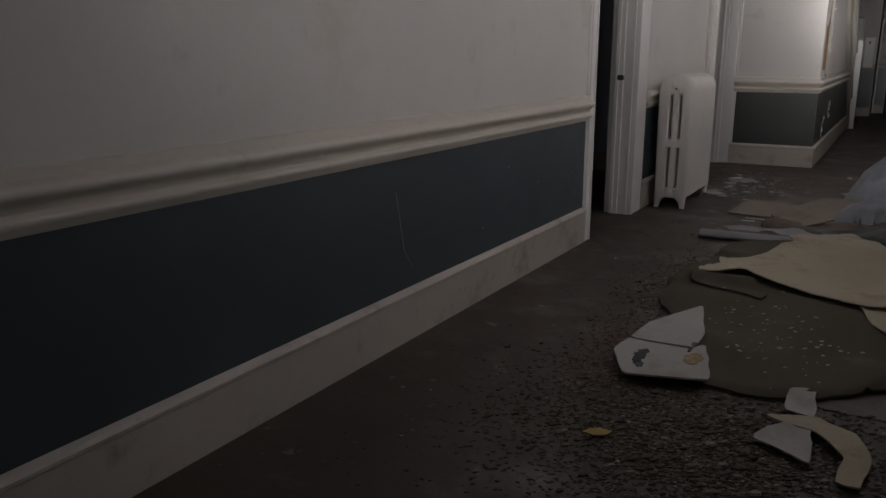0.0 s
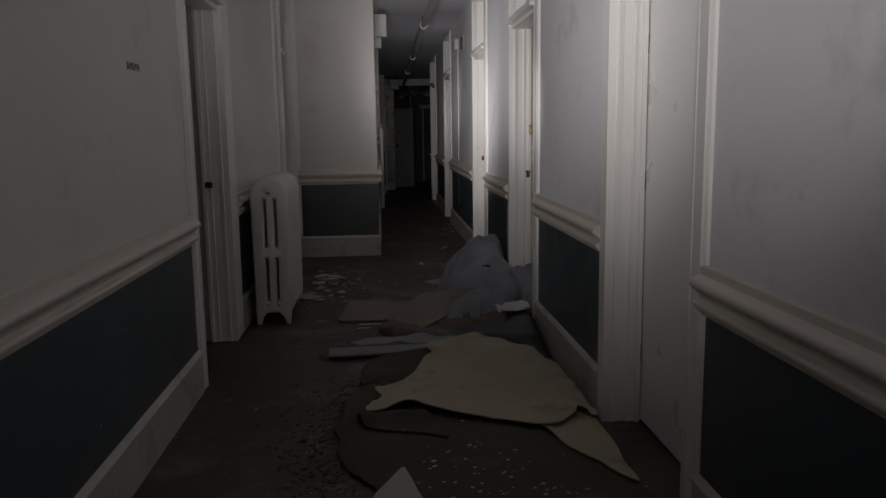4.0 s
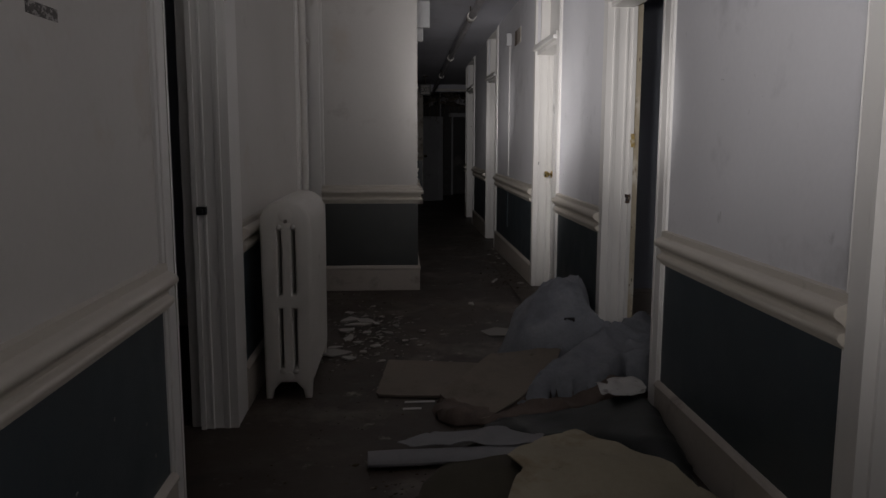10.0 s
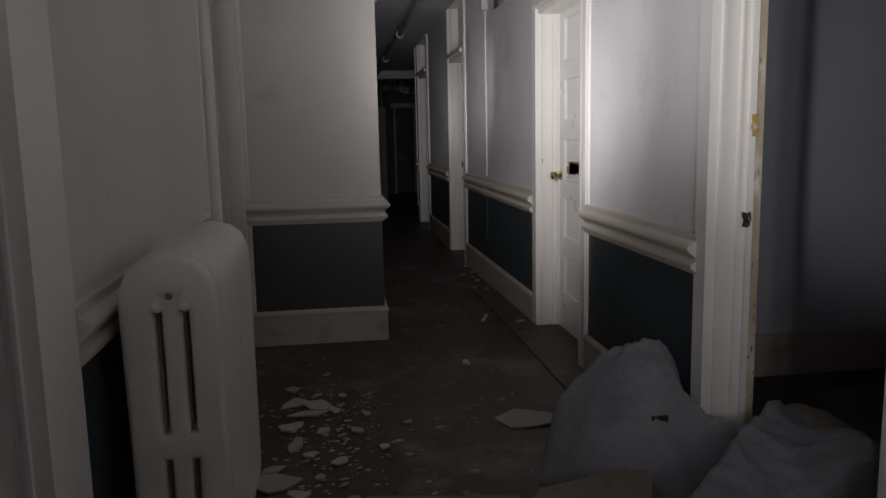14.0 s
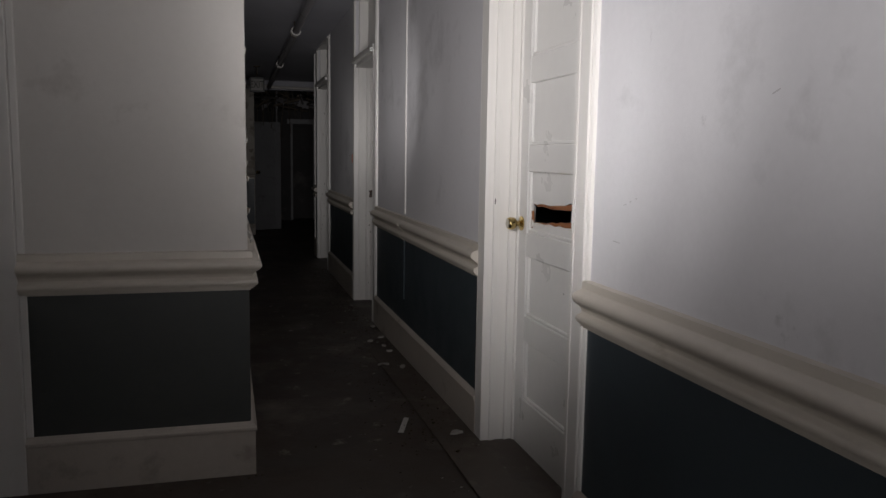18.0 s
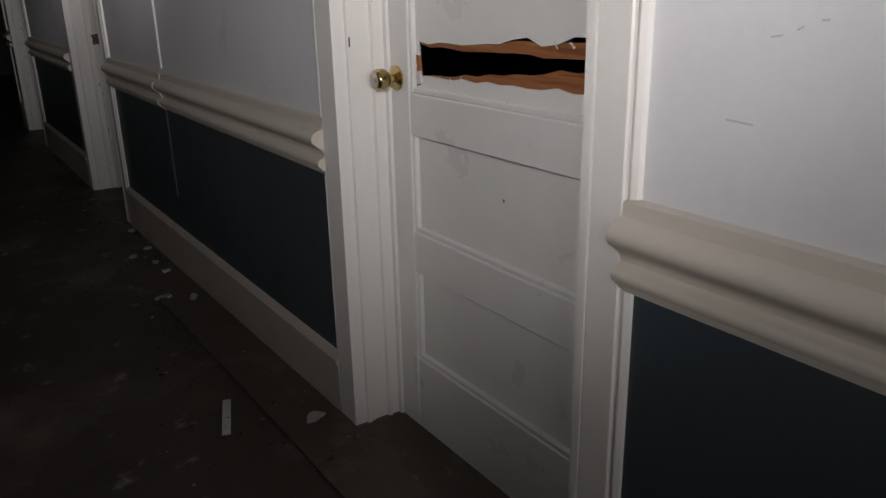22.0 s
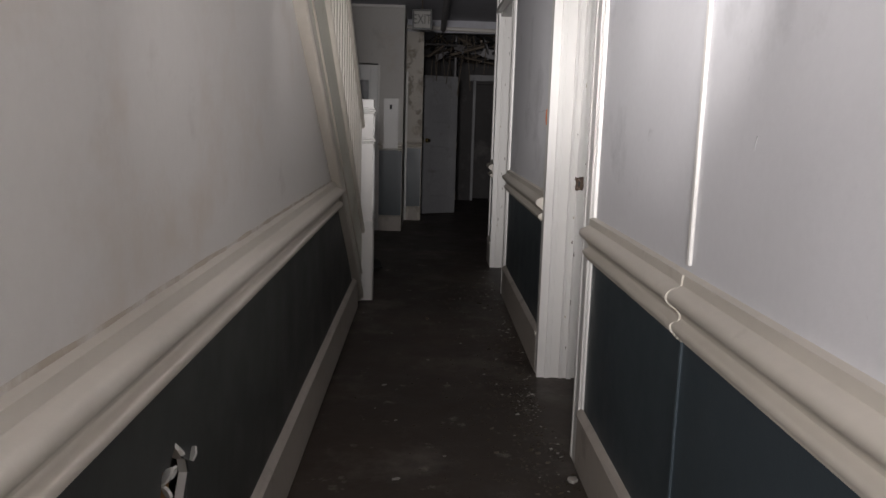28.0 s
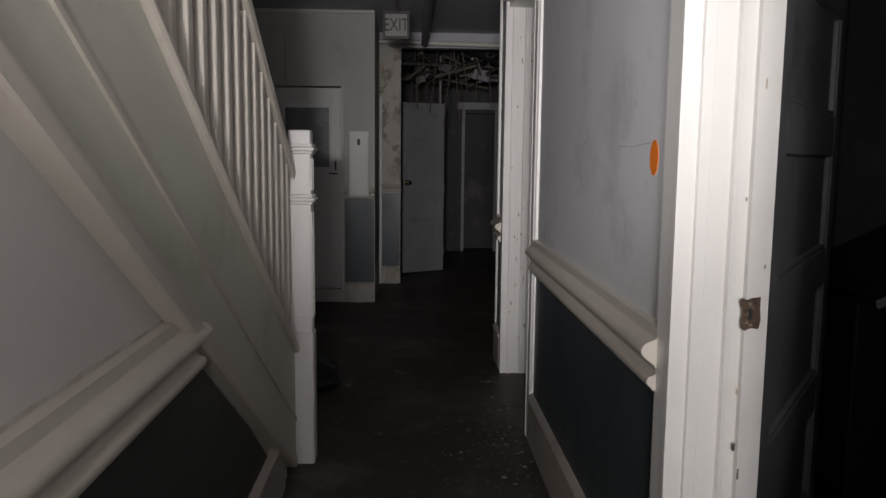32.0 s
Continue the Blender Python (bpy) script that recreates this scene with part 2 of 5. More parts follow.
M_STRING = material("cream_string_paint", (0.60, 0.585, 0.50), 0.45, (((0.46, 0.43, 0.34), 3.0, 0.55, 0.75),), 0.1, 60, vary=0.06)
M_PLASTIC = material("white_plastic", (0.55, 0.55, 0.55), 0.4, (), 0.0, 50)


# ---- mesh helpers ----
def box(bm, x0, x1, y0, y1, z0, z1):
    v = [bm.verts.new((x, y, z)) for z in (z0, z1) for y in (y0, y1) for x in (x0, x1)]
    for f in ((0, 2, 3, 1), (4, 5, 7, 6), (0, 1, 5, 4), (2, 6, 7, 3), (0, 4, 6, 2), (1, 3, 7, 5)):
        bm.faces.new([v[i] for i in f])
    return bm


def boxes(*dims):
    bm = bmesh.new()
    for d in dims:
        box(bm, *d)
    return bm


def prism(bm, pts, axis, a, b):
    """A profile drawn in the two other axes (in xyz order), drawn out along axis from a to b."""
    def at(p, c):
        return {"x": (c, p[0], p[1]), "y": (p[0], c, p[1]), "z": (p[0], p[1], c)}[axis]
    lo, hi = [bm.verts.new(at(p, a)) for p in pts], [bm.verts.new(at(p, b)) for p in pts]
    bm.faces.new(lo)
    bm.faces.new(hi[::-1])
    for i in range(len(pts)):
        j = (i + 1) % len(pts)
        bm.faces.new((lo[i], lo[j], hi[j], hi[i]))
    return bm


def tube(bm, p, q, r, sides=14, r2=None):
    p, q = Vector(p), Vector(q)
    turn = (q - p).to_track_quat("Z", "Y").to_matrix().to_4x4()
    bmesh.ops.create_cone(bm, cap_ends=True, segments=sides, radius1=r, radius2=r if r2 is None else r2, depth=(q - p).length,
                          matrix=Matrix.Translation((p + q) / 2) @ turn)
    return bm


def lathe(bm, profile, m, sides=20):
    """Rings of (radius, height) about local z."""
    rings = [[bm.verts.new(m @ Vector((r * math.cos(k * math.tau / sides), r * math.sin(k * math.tau / sides), z))) for k in range(sides)] for r, z in profile]
    for a, b in zip(rings, rings[1:]):
        for k in range(sides):
            bm.faces.new((a[k], a[(k + 1) % sides], b[(k + 1) % sides], b[k]))
    bm.faces.new(rings[0][::-1])
    bm.faces.new(rings[-1])
    return bm


def part(name, bm, mat, parent=None, label="", bevel=0.0, smooth=False, m=None, segments=1):
    if bevel:
        bmesh.ops.bevel(bm, geom=list(bm.edges), offset=bevel, segments=segments, affect="EDGES", profile=0.5, clamp_overlap=True)
    if m is not None:
        bmesh.ops.transform(bm, matrix=m, verts=bm.verts)
    bmesh.ops.recalc_face_normals(bm, faces=bm.faces)
    me = bpy.data.meshes.new(name)
    bm.to_mesh(me)
    bm.free()
    me.materials.append(mat)
    if smooth:
        me.polygons.foreach_set("use_smooth", [True] * len(me.polygons))
        me.set_sharp_from_angle(angle=radians(40))
    ob = new(name, me)
    ob.parent = parent
    if label:
        ob["label"] = label
    return ob


def thing(name, label, category, group="", kind="", m=None):
    ob = new(name)
    if m is not None:
        ob.matrix_world = m
    return tagged(ob, label, category, group, kind)


def side(ox, oy, ux, uy, nx, ny):
    """Local axes of a wall: along, out of the wall, up."""
    return Matrix(((ux, nx, 0, ox), (uy, ny, 0, oy), (0, 0, 1, 0), (0, 0, 0, 1)))


EAST = side(0.205, 0, 0, 1, -1, 0)
WEST = side(-1.70, 0, 0, 1, 1, 0)
JOG = side(0, 8.545, 1, 0, 0, -1)


def rail_top(y):
    """Height of the chair rail, which wavers with the old walls."""
    return float(np.interp(y, (3, 4, 5.4, 7.7, 11.2, 14), (.879, .884, .905, .902, .892, .884)))


def floor_z(y):
    """The old floor swells a little at the jog and sinks into the far hall."""
    return .032 * math.exp(-((y - 8.6) / 1.7) ** 2) - .064 * min(1, max(0, (y - 15.2) / 2.3))


CEIL = 2.61


def ceiling_at(y):
    """The ceiling sags towards the far hall."""
    return CEIL - .0227 * max(0, y - 10)


RAIL = [(0, .0), (.017, -.004), (.019, -.027), (.024, -.030), (.036, -.034), (.046, -.040), (.051, -.049), (.051, -.058), (.046, -.066), (.034, -.075), (.024, -.083), (.018, -.092), (.017, -.099), (.021, -.105),
        (.031, -.108), (.036, -.113), (.037, -.121), (.033, -.129), (.027, -.131), (.026, -.137), (.019, -.138), (.018, -.145), (.010, -.146), (.010, -.152), (0, -.152)]
SKIRT = [(0, 0), (.020, 0), (.020, .185), (.026, .190), (.026, .200), (.018, .210), (.008, .218), (0, .222)]


def dress(wall, m, a, b, top, bead_a=True, bead_b=True, ceiling=CEIL - .002, dado=True, wall_paint=None):
    """Skirting, blue dado, rail and edge beads on one stretch of a wall."""
    part("baseboard", prism(bmesh.new(), SKIRT, "x", a, b), M_BASE, wall, "grimy white wooden baseboard", m=m)
    part("chair_rail", prism(bmesh.new(), [(d, z + top) for d, z in RAIL], "x", a, b), M_RAIL, wall, "cream moulded wooden chair rail", m=m, smooth=True)
    part("dado_panel", boxes((a, b, 0, .004, .20, top - .14)), M_DADO, wall, "dark teal painted dado", m=m)
    for on, s in ((bead_a, a), (bead_b, b - .022)):
        if on:
            part("edge_bead", prism(bmesh.new(), [(s, 0), (s + .022, 0), (s + .020, .010), (s + .011, .015), (s + .002, .010)], "z", .222, top - .152), M_TRIM, wall, m=m, smooth=True)
            part("edge_bead", prism(bmesh.new(), [(s, 0), (s + .022, 0), (s + .020, .010), (s + .011, .015), (s + .002, .010)], "z", top, ceiling), M_TRIM, wall, m=m, smooth=True)


# depth into the wall, and how far each step of the jamb stands out
JAMB = ((.020, 0), (-.016, 0), (-.018, .009), (-.029, .009), (-.031, .004), (-.042, .004), (-.044, 0), (-.084, 0), (-.087, .011), (-.096, .011), (-.099, .005), (-.120, .005), (-.121, .019), (-.141, .019), (-.142, 0))


def jamb_mesh(s, way, z1, depth):
    """way: +1 where the opening lies past s, -1 where it lies before it."""
    pts = [(s - way * .019, .020)] + [(s + way * out, d) for d, out in JAMB] + [(s, -depth), (s - way * .019, -depth)]
    return prism(bmesh.new(), pts, "z", 0, z1)


def doorway(name, m, s0, s1, lintel, top, label, depth=.175, casing=.09, ceiling=CEIL - .003, bare_far=False, transom=True, far_casing=0.0):
    d = thing(name, label, "doorway", kind="structure")
    part("jamb", jamb_mesh(s0, 1, lintel, depth), M_TRIM, d, m=m)
    part("jamb", jamb_mesh(s1, -1, lintel, depth), M_TRIM, d, m=m)
    if bare_far:
        part("bare_rebate", boxes((s1 - .012, s1 - .0005, -depth + .002, -.141, 0, lintel)), M_OLDWOOD, d, "paint-chipped bare wood rebate", m=m)
    for k, (sa, sb) in enumerate(((s0 - casing, s0 - .0195), (s1 + .0195, s1 + (far_casing or casing)))):
        if k and far_casing is None:
            continue
        part("casing", boxes((sa, sb, 0, .018, 0, ceiling)), M_TRIM, d, m=m, bevel=.003)
    part("lintel", boxes((s0, s1, -.10, .045, lintel, lintel + .03), (s0, s1, -.12, .025, lintel + .03, lintel + .055), (s0, s1, -.13, .005, lintel - .03, lintel)), M_TRIM, d, "projecting moulded lintel", m=m, bevel=.004)
    if transom:
        part("transom_panel", boxes((s0, s1, -.120, -.095, lintel + .03, top)), M_TRIM, d, "painted-over transom panel", m=m)
        for s in (s0, s1 - .03):
            part("transom_stop", boxes((s, s + .03, -.095, -.02, lintel + .055, top)), M_TRIM, d, m=m, bevel=.003)
    part("head_casing", boxes((s0, s1, -.10, .018, top, ceiling)), M_TRIM, d, m=m, bevel=.003)
    return d


# ---- floor and ceiling ----
def strip(bm, x0, x1, low, high, ys):
    """A slab along the passage whose underside and top follow low(y) and high(y)."""
    rows = [[bm.verts.new(p) for p in ((x0, y, low(y)), (x1, y, low(y)), (x1, y, high(y)), (x0, y, high(y)))] for y in ys]
    bm.faces.new(rows[0]), bm.faces.new(rows[-1][::-1])
    for p, q in zip(rows, rows[1:]):
        for i in range(4):
            bm.faces.new((p[i], p[(i + 1) % 4], q[(i + 1) % 4], q[i]))
    return bm


LONG = [-3.0 + .25 * k for k in range(101)]
floor = tagged(part("floor", strip(bmesh.new(), -4.2, 3.0, lambda y: -.25, floor_z, LONG), M_FLOOR, smooth=True), "worn dark brown floor with dust and stains", "floor", kind="structure")

TOP = lambda y: ceiling_at(y) + .15
bm = strip(bmesh.new(), -.80, 3.0, ceiling_at, TOP, LONG)
for y0, y1, x1 in ((-3.0, 9.3, -.80), (9.3, 13.9, -1.85), (13.9, 22.0, -.80)):
    strip(bm, -4.2, x1, ceiling_at, TOP, [y0, min(y1, max(y0 + .1, 10.0)), y1])
for dims in ((-2.0, -1.85, 9.3, 13.9, CEIL - .05, 4.9), (-.80, -.65, 9.3, 13.9, CEIL + .10, 4.9), (-1.85, -.80, 9.15, 9.3, CEIL + .10, 4.9), (-1.85, -.80, 13.9, 14.05, CEIL + .02, 4.9), (-2.0, -.65, 9.15, 14.05, 4.9, 5.0)):
    box(bm, *dims)
ceiling = tagged(part("ceiling", bm, M_CEIL), "grey-white painted plaster ceiling, dusty", "ceiling", kind="structure")

# ---- walls ----
OPEN = [("A", 3.02, 3.918, 2.05), ("B", 5.512, 6.417, 2.03), ("C", 7.805, 8.665, 2.01), ("D", 11.322, 12.205, 2.03), ("E", 14.045, 15.02, 2.06)]
bm = bmesh.new()
edges = [-3.0] + [v for _, a, b, _ in OPEN for v in (a - .02, b + .02)] + [15.38]
for a, b in zip(edges[::2], edges[1::2]):
    pts = [(a, 0), (b, 0), (b, CEIL), (a, CEIL)]
    prism(bm, pts, "x", .205, .38)
for _, a, b, lint in OPEN:
    prism(bm, [(a - .02, 2.56), (b + .02, 2.56), (b + .02, ceiling_at(b + .02)), (a - .02, ceiling_at(a - .02))], "x", .29, .38)
wall_east = tagged(part("wall_east", bm, M_WALL_R), "pale lavender painted plaster wall with scuffs", "wall", kind="structure")
stops = [-3.0, 2.93, 4.008, 5.422, 6.490, 7.715, 8.755, 11.232, 12.285, 13.955, 15.11, 15.38]
for k, (a, b) in enumerate(zip(stops[::2], stops[1::2])):
    dress(wall_east, EAST, a, b, rail_top((a + b) / 2), ceiling=min(ceiling_at(a), ceiling_at(b)), bead_a=k > 0)
LABELS = {"A": "white moulded doorway with a shut slab door", "B": "white doorway with chipped bare jamb, standing open", "C": "white moulded doorway round a damaged panel door",
          "D": "white doorway with its door swung inwards", "E": "narrow white doorway with flaking paint"}
for n, (key, a, b, lint) in enumerate(OPEN):
    cz = ceiling_at(b + .1)
    doorway("doorway_%d" % (n + 1), EAST, a, b, lint, 2.55, LABELS[key], ceiling=cz - .003, bare_far=key == "B")

# west side
bm = prism(bmesh.new(), [(-1.89, -3.0), (-1.745, -3.0), (-1.70, 4.62), (-1.89, 4.62)], "z", 0, CEIL)
for dims in ((-1.89, -1.70, 5.52, 7.98, 0, CEIL), (-1.89, -1.83, 4.62, 5.52, 2.30, CEIL), (-1.89, -1.83, 7.98, 8.50, 2.30, CEIL)):
    box(bm, *dims)
wall_west = tagged(part("wall_west", bm, M_WALL_L), "cream painted plaster wall, faded and dusty", "wall", kind="structure")
WEST_A = side(-1.70 - 4.62 * .045 / 7.62, 0, .045 / 7.62, 1, 1, 0)
dress(wall_west, WEST_A, -3.0, 4.55, .903, bead_a=False)
dress(wall_west, WEST, 5.736, 7.91, .905)
doorway("doorway_6", WEST, 4.64, 5.50, 2.03, 2.45, "white fluted doorway to a dark side room", depth=.13, far_casing=.235)
doorway("doorway_7", WEST, 8.0, 8.48, 2.03, 2.45, "narrow white doorway in the corner", depth=.18, far_casing=None)

bm = boxes((-4.2, -.80, 8.545, 8.66, 0, CEIL))
wall_jog = tagged(part("wall_jog", bm, M_WALL_L), "cream end wall above a dark teal dado", "wall", kind="structure")
part("casing", boxes((-1.705, -1.586, 0, .02, 0, CEIL - .003)), M_TRIM, wall_jog, m=JOG, bevel=.003)


def turned(bm, profile, x0, corner, y1):
    """A moulding along the end wall that turns the corner into the passage."""
    cx, cy = corner
    rows = []
    for at in (lambda d: (x0, cy - d), lambda d: (cx + d, cy - d), lambda d: (cx + d, y1)):
        rows.append([bm.verts.new((*at(d), z)) for d, z in profile])
    n = len(profile)
    bm.faces.new(rows[0]), bm.faces.new(rows[2][::-1])
    for a, b in zip(rows, rows[1:]):
        for i in range(n):
            bm.faces.new((a[i], a[(i + 1) % n], b[(i + 1) % n], b[i]))
    return bm


part("chair_rail", turned(bmesh.new(), [(d, z + .912) for d, z in RAIL], -1.585, (-.80, 8.545), 12.36), M_RAIL, wall_jog, "cream moulded chair rail turning the corner", smooth=True)
part("baseboard", turned(bmesh.new(), [(d, z + .022) for d, z in SKIRT], -1.585, (-.80, 8.545), 13.45), M_BASE, wall_jog, "grimy cream baseboard turning the corner")
part("dado_panel", boxes((-1.562, -.80, 0, .004, .20, .775)), M_DADO_W, wall_jog, "dark teal painted dado", m=JOG)
for z0, z1 in ((.242, .765), (.912, CEIL - .002)):
    part("edge_bead", boxes((-1.5855, -1.560, 0, .012, z0, z1)), M_TRIM, wall_jog, m=JOG, bevel=.004)

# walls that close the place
# shell added round the side rooms so that they stay dark
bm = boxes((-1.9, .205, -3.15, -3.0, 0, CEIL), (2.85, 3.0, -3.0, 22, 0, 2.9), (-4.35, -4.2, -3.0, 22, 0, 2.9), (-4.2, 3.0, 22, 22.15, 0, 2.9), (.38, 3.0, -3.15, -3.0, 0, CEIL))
tagged(part("wall_outer", bm, M_DARKROOM), "plain grey shell added round the side rooms to keep them dark", "wall", kind="structure")
# recess wall coloured near black in place of gloom
nook = tagged(part("wall_nook", boxes((.90, 1.05, 15.38, 18.5, 0, 2.72), (.38, 1.05, 15.23, 15.38, 0, 2.72)), M_GLOOM), "wall of a recess beside the wrecked doorway, its gloom painted dark", "wall", kind="structure")
part("baseboard", boxes((.87, .90, 15.38, 18.48, 0, .2)), M_BASE, nook)
# the last partition is painted near black to make its room look unlit
for k, y in enumerate((4.6, 7.45, 10.4, 13.3)):
    w = tagged(part("wall_partition_%d" % (k + 1), boxes((.38, 2.85, y, y + .12, 0, CEIL)), M_ROOM if k < 3 else M_GLOOM), "pale blue-lavender partition wall" if k < 3 else "partition wall painted near black for an unlit room", "wall", kind="structure")
    part("baseboard", boxes((.38, 2.85, y - .02, y, 0, .24), (.38, 2.85, y - .026, y, .20, .215)), M_BASE, w, "grimy grey wooden baseboard", bevel=.003)
for k, (y, x0) in enumerate(((3.6, -4.2), (7.42, -4.2))):
    w = tagged(part("wall_room_%d" % (k + 1), boxes((x0, -1.89, y, y + .12, 0, CEIL)), M_ROOM), "pale blue-grey side room wall", "wall", kind="structure")
    part("baseboard", boxes((x0, -1.89, y - .02, y, 0, .2)), M_BASE, w)

# stair side
SLOPE = .625


def string_low(y):
    return 1.13 - SLOPE * (y - 11.9)


def string_high(y):
    return string_low(y) + .465


def jag(pts, step, amp, seed):
    """A closed outline with torn edges."""
    rnd = random.Random(seed)
    out = []
    for i, p in enumerate(pts):
        q = pts[(i + 1) % len(pts)]
        n = max(1, int(math.dist(p, q) / step))
        for k in range(n):
            f = k / n
            w = amp if k else amp * .4
            out.append((p[0] + (q[0] - p[0]) * f + rnd.uniform(-w, w), p[1] + (q[1] - p[1]) * f + rnd.uniform(-w, w)))
    return out


def holed_slab(bm, outer, holes, axis, a, b):
    """A slab between a and b along axis, its outline and holes drawn in the two other axes."""
    def at(p, c):
        return {"x": (c, p[0], p[1]), "y": (p[0], c, p[1]), "z": (p[0], p[1], c)}[axis]
    made = []
    for loop in (outer, *holes):
        vs = [bm.verts.new(at(p, a)) for p in loop]
        made += [bm.edges.new((vs[i], vs[(i + 1) % len(vs)])) for i in range(len(vs))]
    faces = [g for g in bmesh.ops.triangle_fill(bm, edges=made, use_beauty=True)["geom"] if isinstance(g, bmesh.types.BMFace)]
    ext = bmesh.ops.extrude_face_region(bm, geom=faces)
    verts = [g for g in ext["geom"] if isinstance(g, bmesh.types.BMVert)]
    off = {"x": (b - a, 0, 0), "y": (0, b - a, 0), "z": (0, 0, b - a)}[axis]
    bmesh.ops.translate(bm, vec=off, verts=verts)
    return bm


HOLE_BIG = jag([(8.70, .966), (9.195, .945), (9.21, 1.22), (9.23, 2.0), (8.965, 2.0), (8.945, 1.52), (8.885, 1.46), (8.86, 1.455), (8.825, 1.405), (8.765, 1.43), (8.715, 1.45)], .05, .008, 3)
HOLE_MID = jag([(9.82, .46), (9.91, .44), (10.01, .54), (9.95, .62), (9.86, .61)], .03, .012, 4)
HOLE_LOW = jag([(9.26, .28), (9.35, .26), (9.41, .36), (9.35, .47), (9.27, .45)], .03, .012, 5)
TOE = 11.9 + (1.13 - .06) / SLOPE
bm = holed_slab(bmesh.new(), [(8.66, 0), (TOE, 0), (TOE, .06), (11.9 - (CEIL - 1.13) / SLOPE, CEIL), (8.66, CEIL)], [HOLE_BIG, HOLE_MID, HOLE_LOW], "x", -.816, -.8)
wall_stair = tagged(part("wall_stair", bm, M_WALL_L), "cream plasterboard wall under the stairs with torn holes", "wall", kind="structure")
for y, w in ((8.69, .15), (9.0, .242), (9.52, .045), (9.93, .03), (10.33, .045), (10.8, .045), (11.3, .045)):
    part("stud", boxes((-.915, -.818, y, y + w, 0, min(CEIL - .01, string_low(y) + .1))), M_WOOD, wall_stair, "bare pine stud", bevel=.003)
part("gap_board", boxes((-.842, -.832, 8.842, 8.998, 0, 2.5)), material("grey_dusty_board", (0.19, 0.165, 0.14), .85, (((0.15, 0.13, 0.11), 6.0, .5, .7),), .3, 50, stretch=(1, 1, .2)), wall_stair, "dusty grey board between studs")
part("back_board", boxes((-.935, -.917, 8.56, 12.6, 0, .45), (-.935, -.917, 8.56, 11.6, .45, 1.3), (-.935, -.917, 8.56, 9.6, 1.3, 2.5)), material("dusty_back_board", (0.20, 0.185, 0.17), .85, (((0.12, 0.10, 0.09), 5.0, .5, .7),), .3, 40), wall_stair)
DADO_OUT = [(8.549, .20), (13.26, .20), (12.93, .44), (12.44, .755), (8.549, .765)]
part("dado_panel", holed_slab(bmesh.new(), DADO_OUT, [jag(HOLE_MID, .03, .006, 6), jag(HOLE_LOW, .03, .006, 7)], "x", -.8, -.796), M_DADO_W, wall_stair, "dark teal painted dado with punched holes")
rnd = random.Random(11)
for k in range(64):  # torn plasterboard flakes round the holes
    loop = (HOLE_BIG, HOLE_MID, HOLE_LOW)[0 if k < 34 else 1 + k % 2]
    y, z = loop[rnd.randrange(len(loop))]
    if k < 34 and y < 9.12:
        continue
    r = rnd.uniform(.008, .018) if k < 34 else rnd.uniform(.006, .015)
    pts = [(r * rnd.uniform(.4, 1.2) * math.cos(a), r * rnd.uniform(.5, 1.7) * math.sin(a)) for a in (0, 1.1, 2.2, 3.3, 4.4, 5.4)]
    part("plaster_flake", prism(bmesh.new(), pts, "x", 0, .005), M_GYPSUM, wall_stair, m=pose(-.791, y + rnd.uniform(0, .02), z + rnd.uniform(-.01, .01), rnd.uniform(-20, 20), rnd.uniform(-35, 35), rnd.uniform(-70, 70)))

part("torn_edge", prism(bmesh.new(), jag([(9.185, .95), (9.235, .952), (9.275, 1.28), (9.285, 1.60), (9.29, 2.0), (9.23, 2.0), (9.21, 1.58), (9.20, 1.28)], .03, .0025, 91), "x", -.8165, -.794), M_GYPSUM, wall_stair, "crumbled white plasterboard edge")
part("torn_edge", prism(bmesh.new(), jag([(8.71, .971), (8.93, .957), (9.14, .963), (9.14, .973), (8.93, .971), (8.71, .981)], .03, .0025, 92), "x", -.8165, -.795), M_GYPSUM, wall_stair)
for k, (y, z, l) in enumerate(((9.165, 1.32, .07), (9.17, 1.23, .03), (9.175, 1.16, .04), (9.17, 1.02, .04), (9.0, .925, .05), (9.03, .905, .045))):
    part("hanging_flake", prism(bmesh.new(), jag([(-l / 2, -.012), (l / 2, -.010), (l / 2, .012), (-l / 2, .010)], .015, .005, 95 + k), "x", 0, .006), M_GYPSUM, wall_stair, m=pose(-.786, y, z, 10 * k - 20, 12, 8 * k))

part("dirt_line", prism(bmesh.new(), jag([(8.68, .913), (12.25, .913), (12.25, .919), (11.0, .923), (9.6, .920), (8.68, .922)], .08, .0022, 97), "x", -.7998, -.7992), material("brown_dirt_streak", (0.45, 0.39, 0.32), .85, (((0.56, 0.53, 0.49), 9.0, .46, .60),), .2, 60), wall_stair, "brown dirt line above the rail")

# ---- stairs ----
stair = thing("staircase", "cream painted wooden staircase with square balusters", "staircase")
TOP_Y = 9.0
bm = bmesh.new()
prism(bm, [(TOP_Y, string_low(TOP_Y)), (13.73, string_low(13.73)), (13.73, string_high(13.73)), (TOP_Y, string_high(TOP_Y))], "x", -.838, -.782)
part("outer_string", bm, M_STRING, stair, "cream painted outer string", bevel=.004)
bm = bmesh.new()
prism(bm, [(TOP_Y, string_low(TOP_Y) - .03), (13.60, string_low(13.60) - .03), (13.60, string_low(13.60) + .02), (TOP_Y, string_low(TOP_Y) + .02)], "x", -.805, -.757)
prism(bm, [(TOP_Y, string_low(TOP_Y) + .02), (13.60, string_low(13.60) + .02), (13.60, string_low(13.60) + .05), (TOP_Y, string_low(TOP_Y) + .05)], "x", -.805, -.769)
part("lower_moulding", bm, M_RAIL, stair, bevel=.006)
bm = bmesh.new()
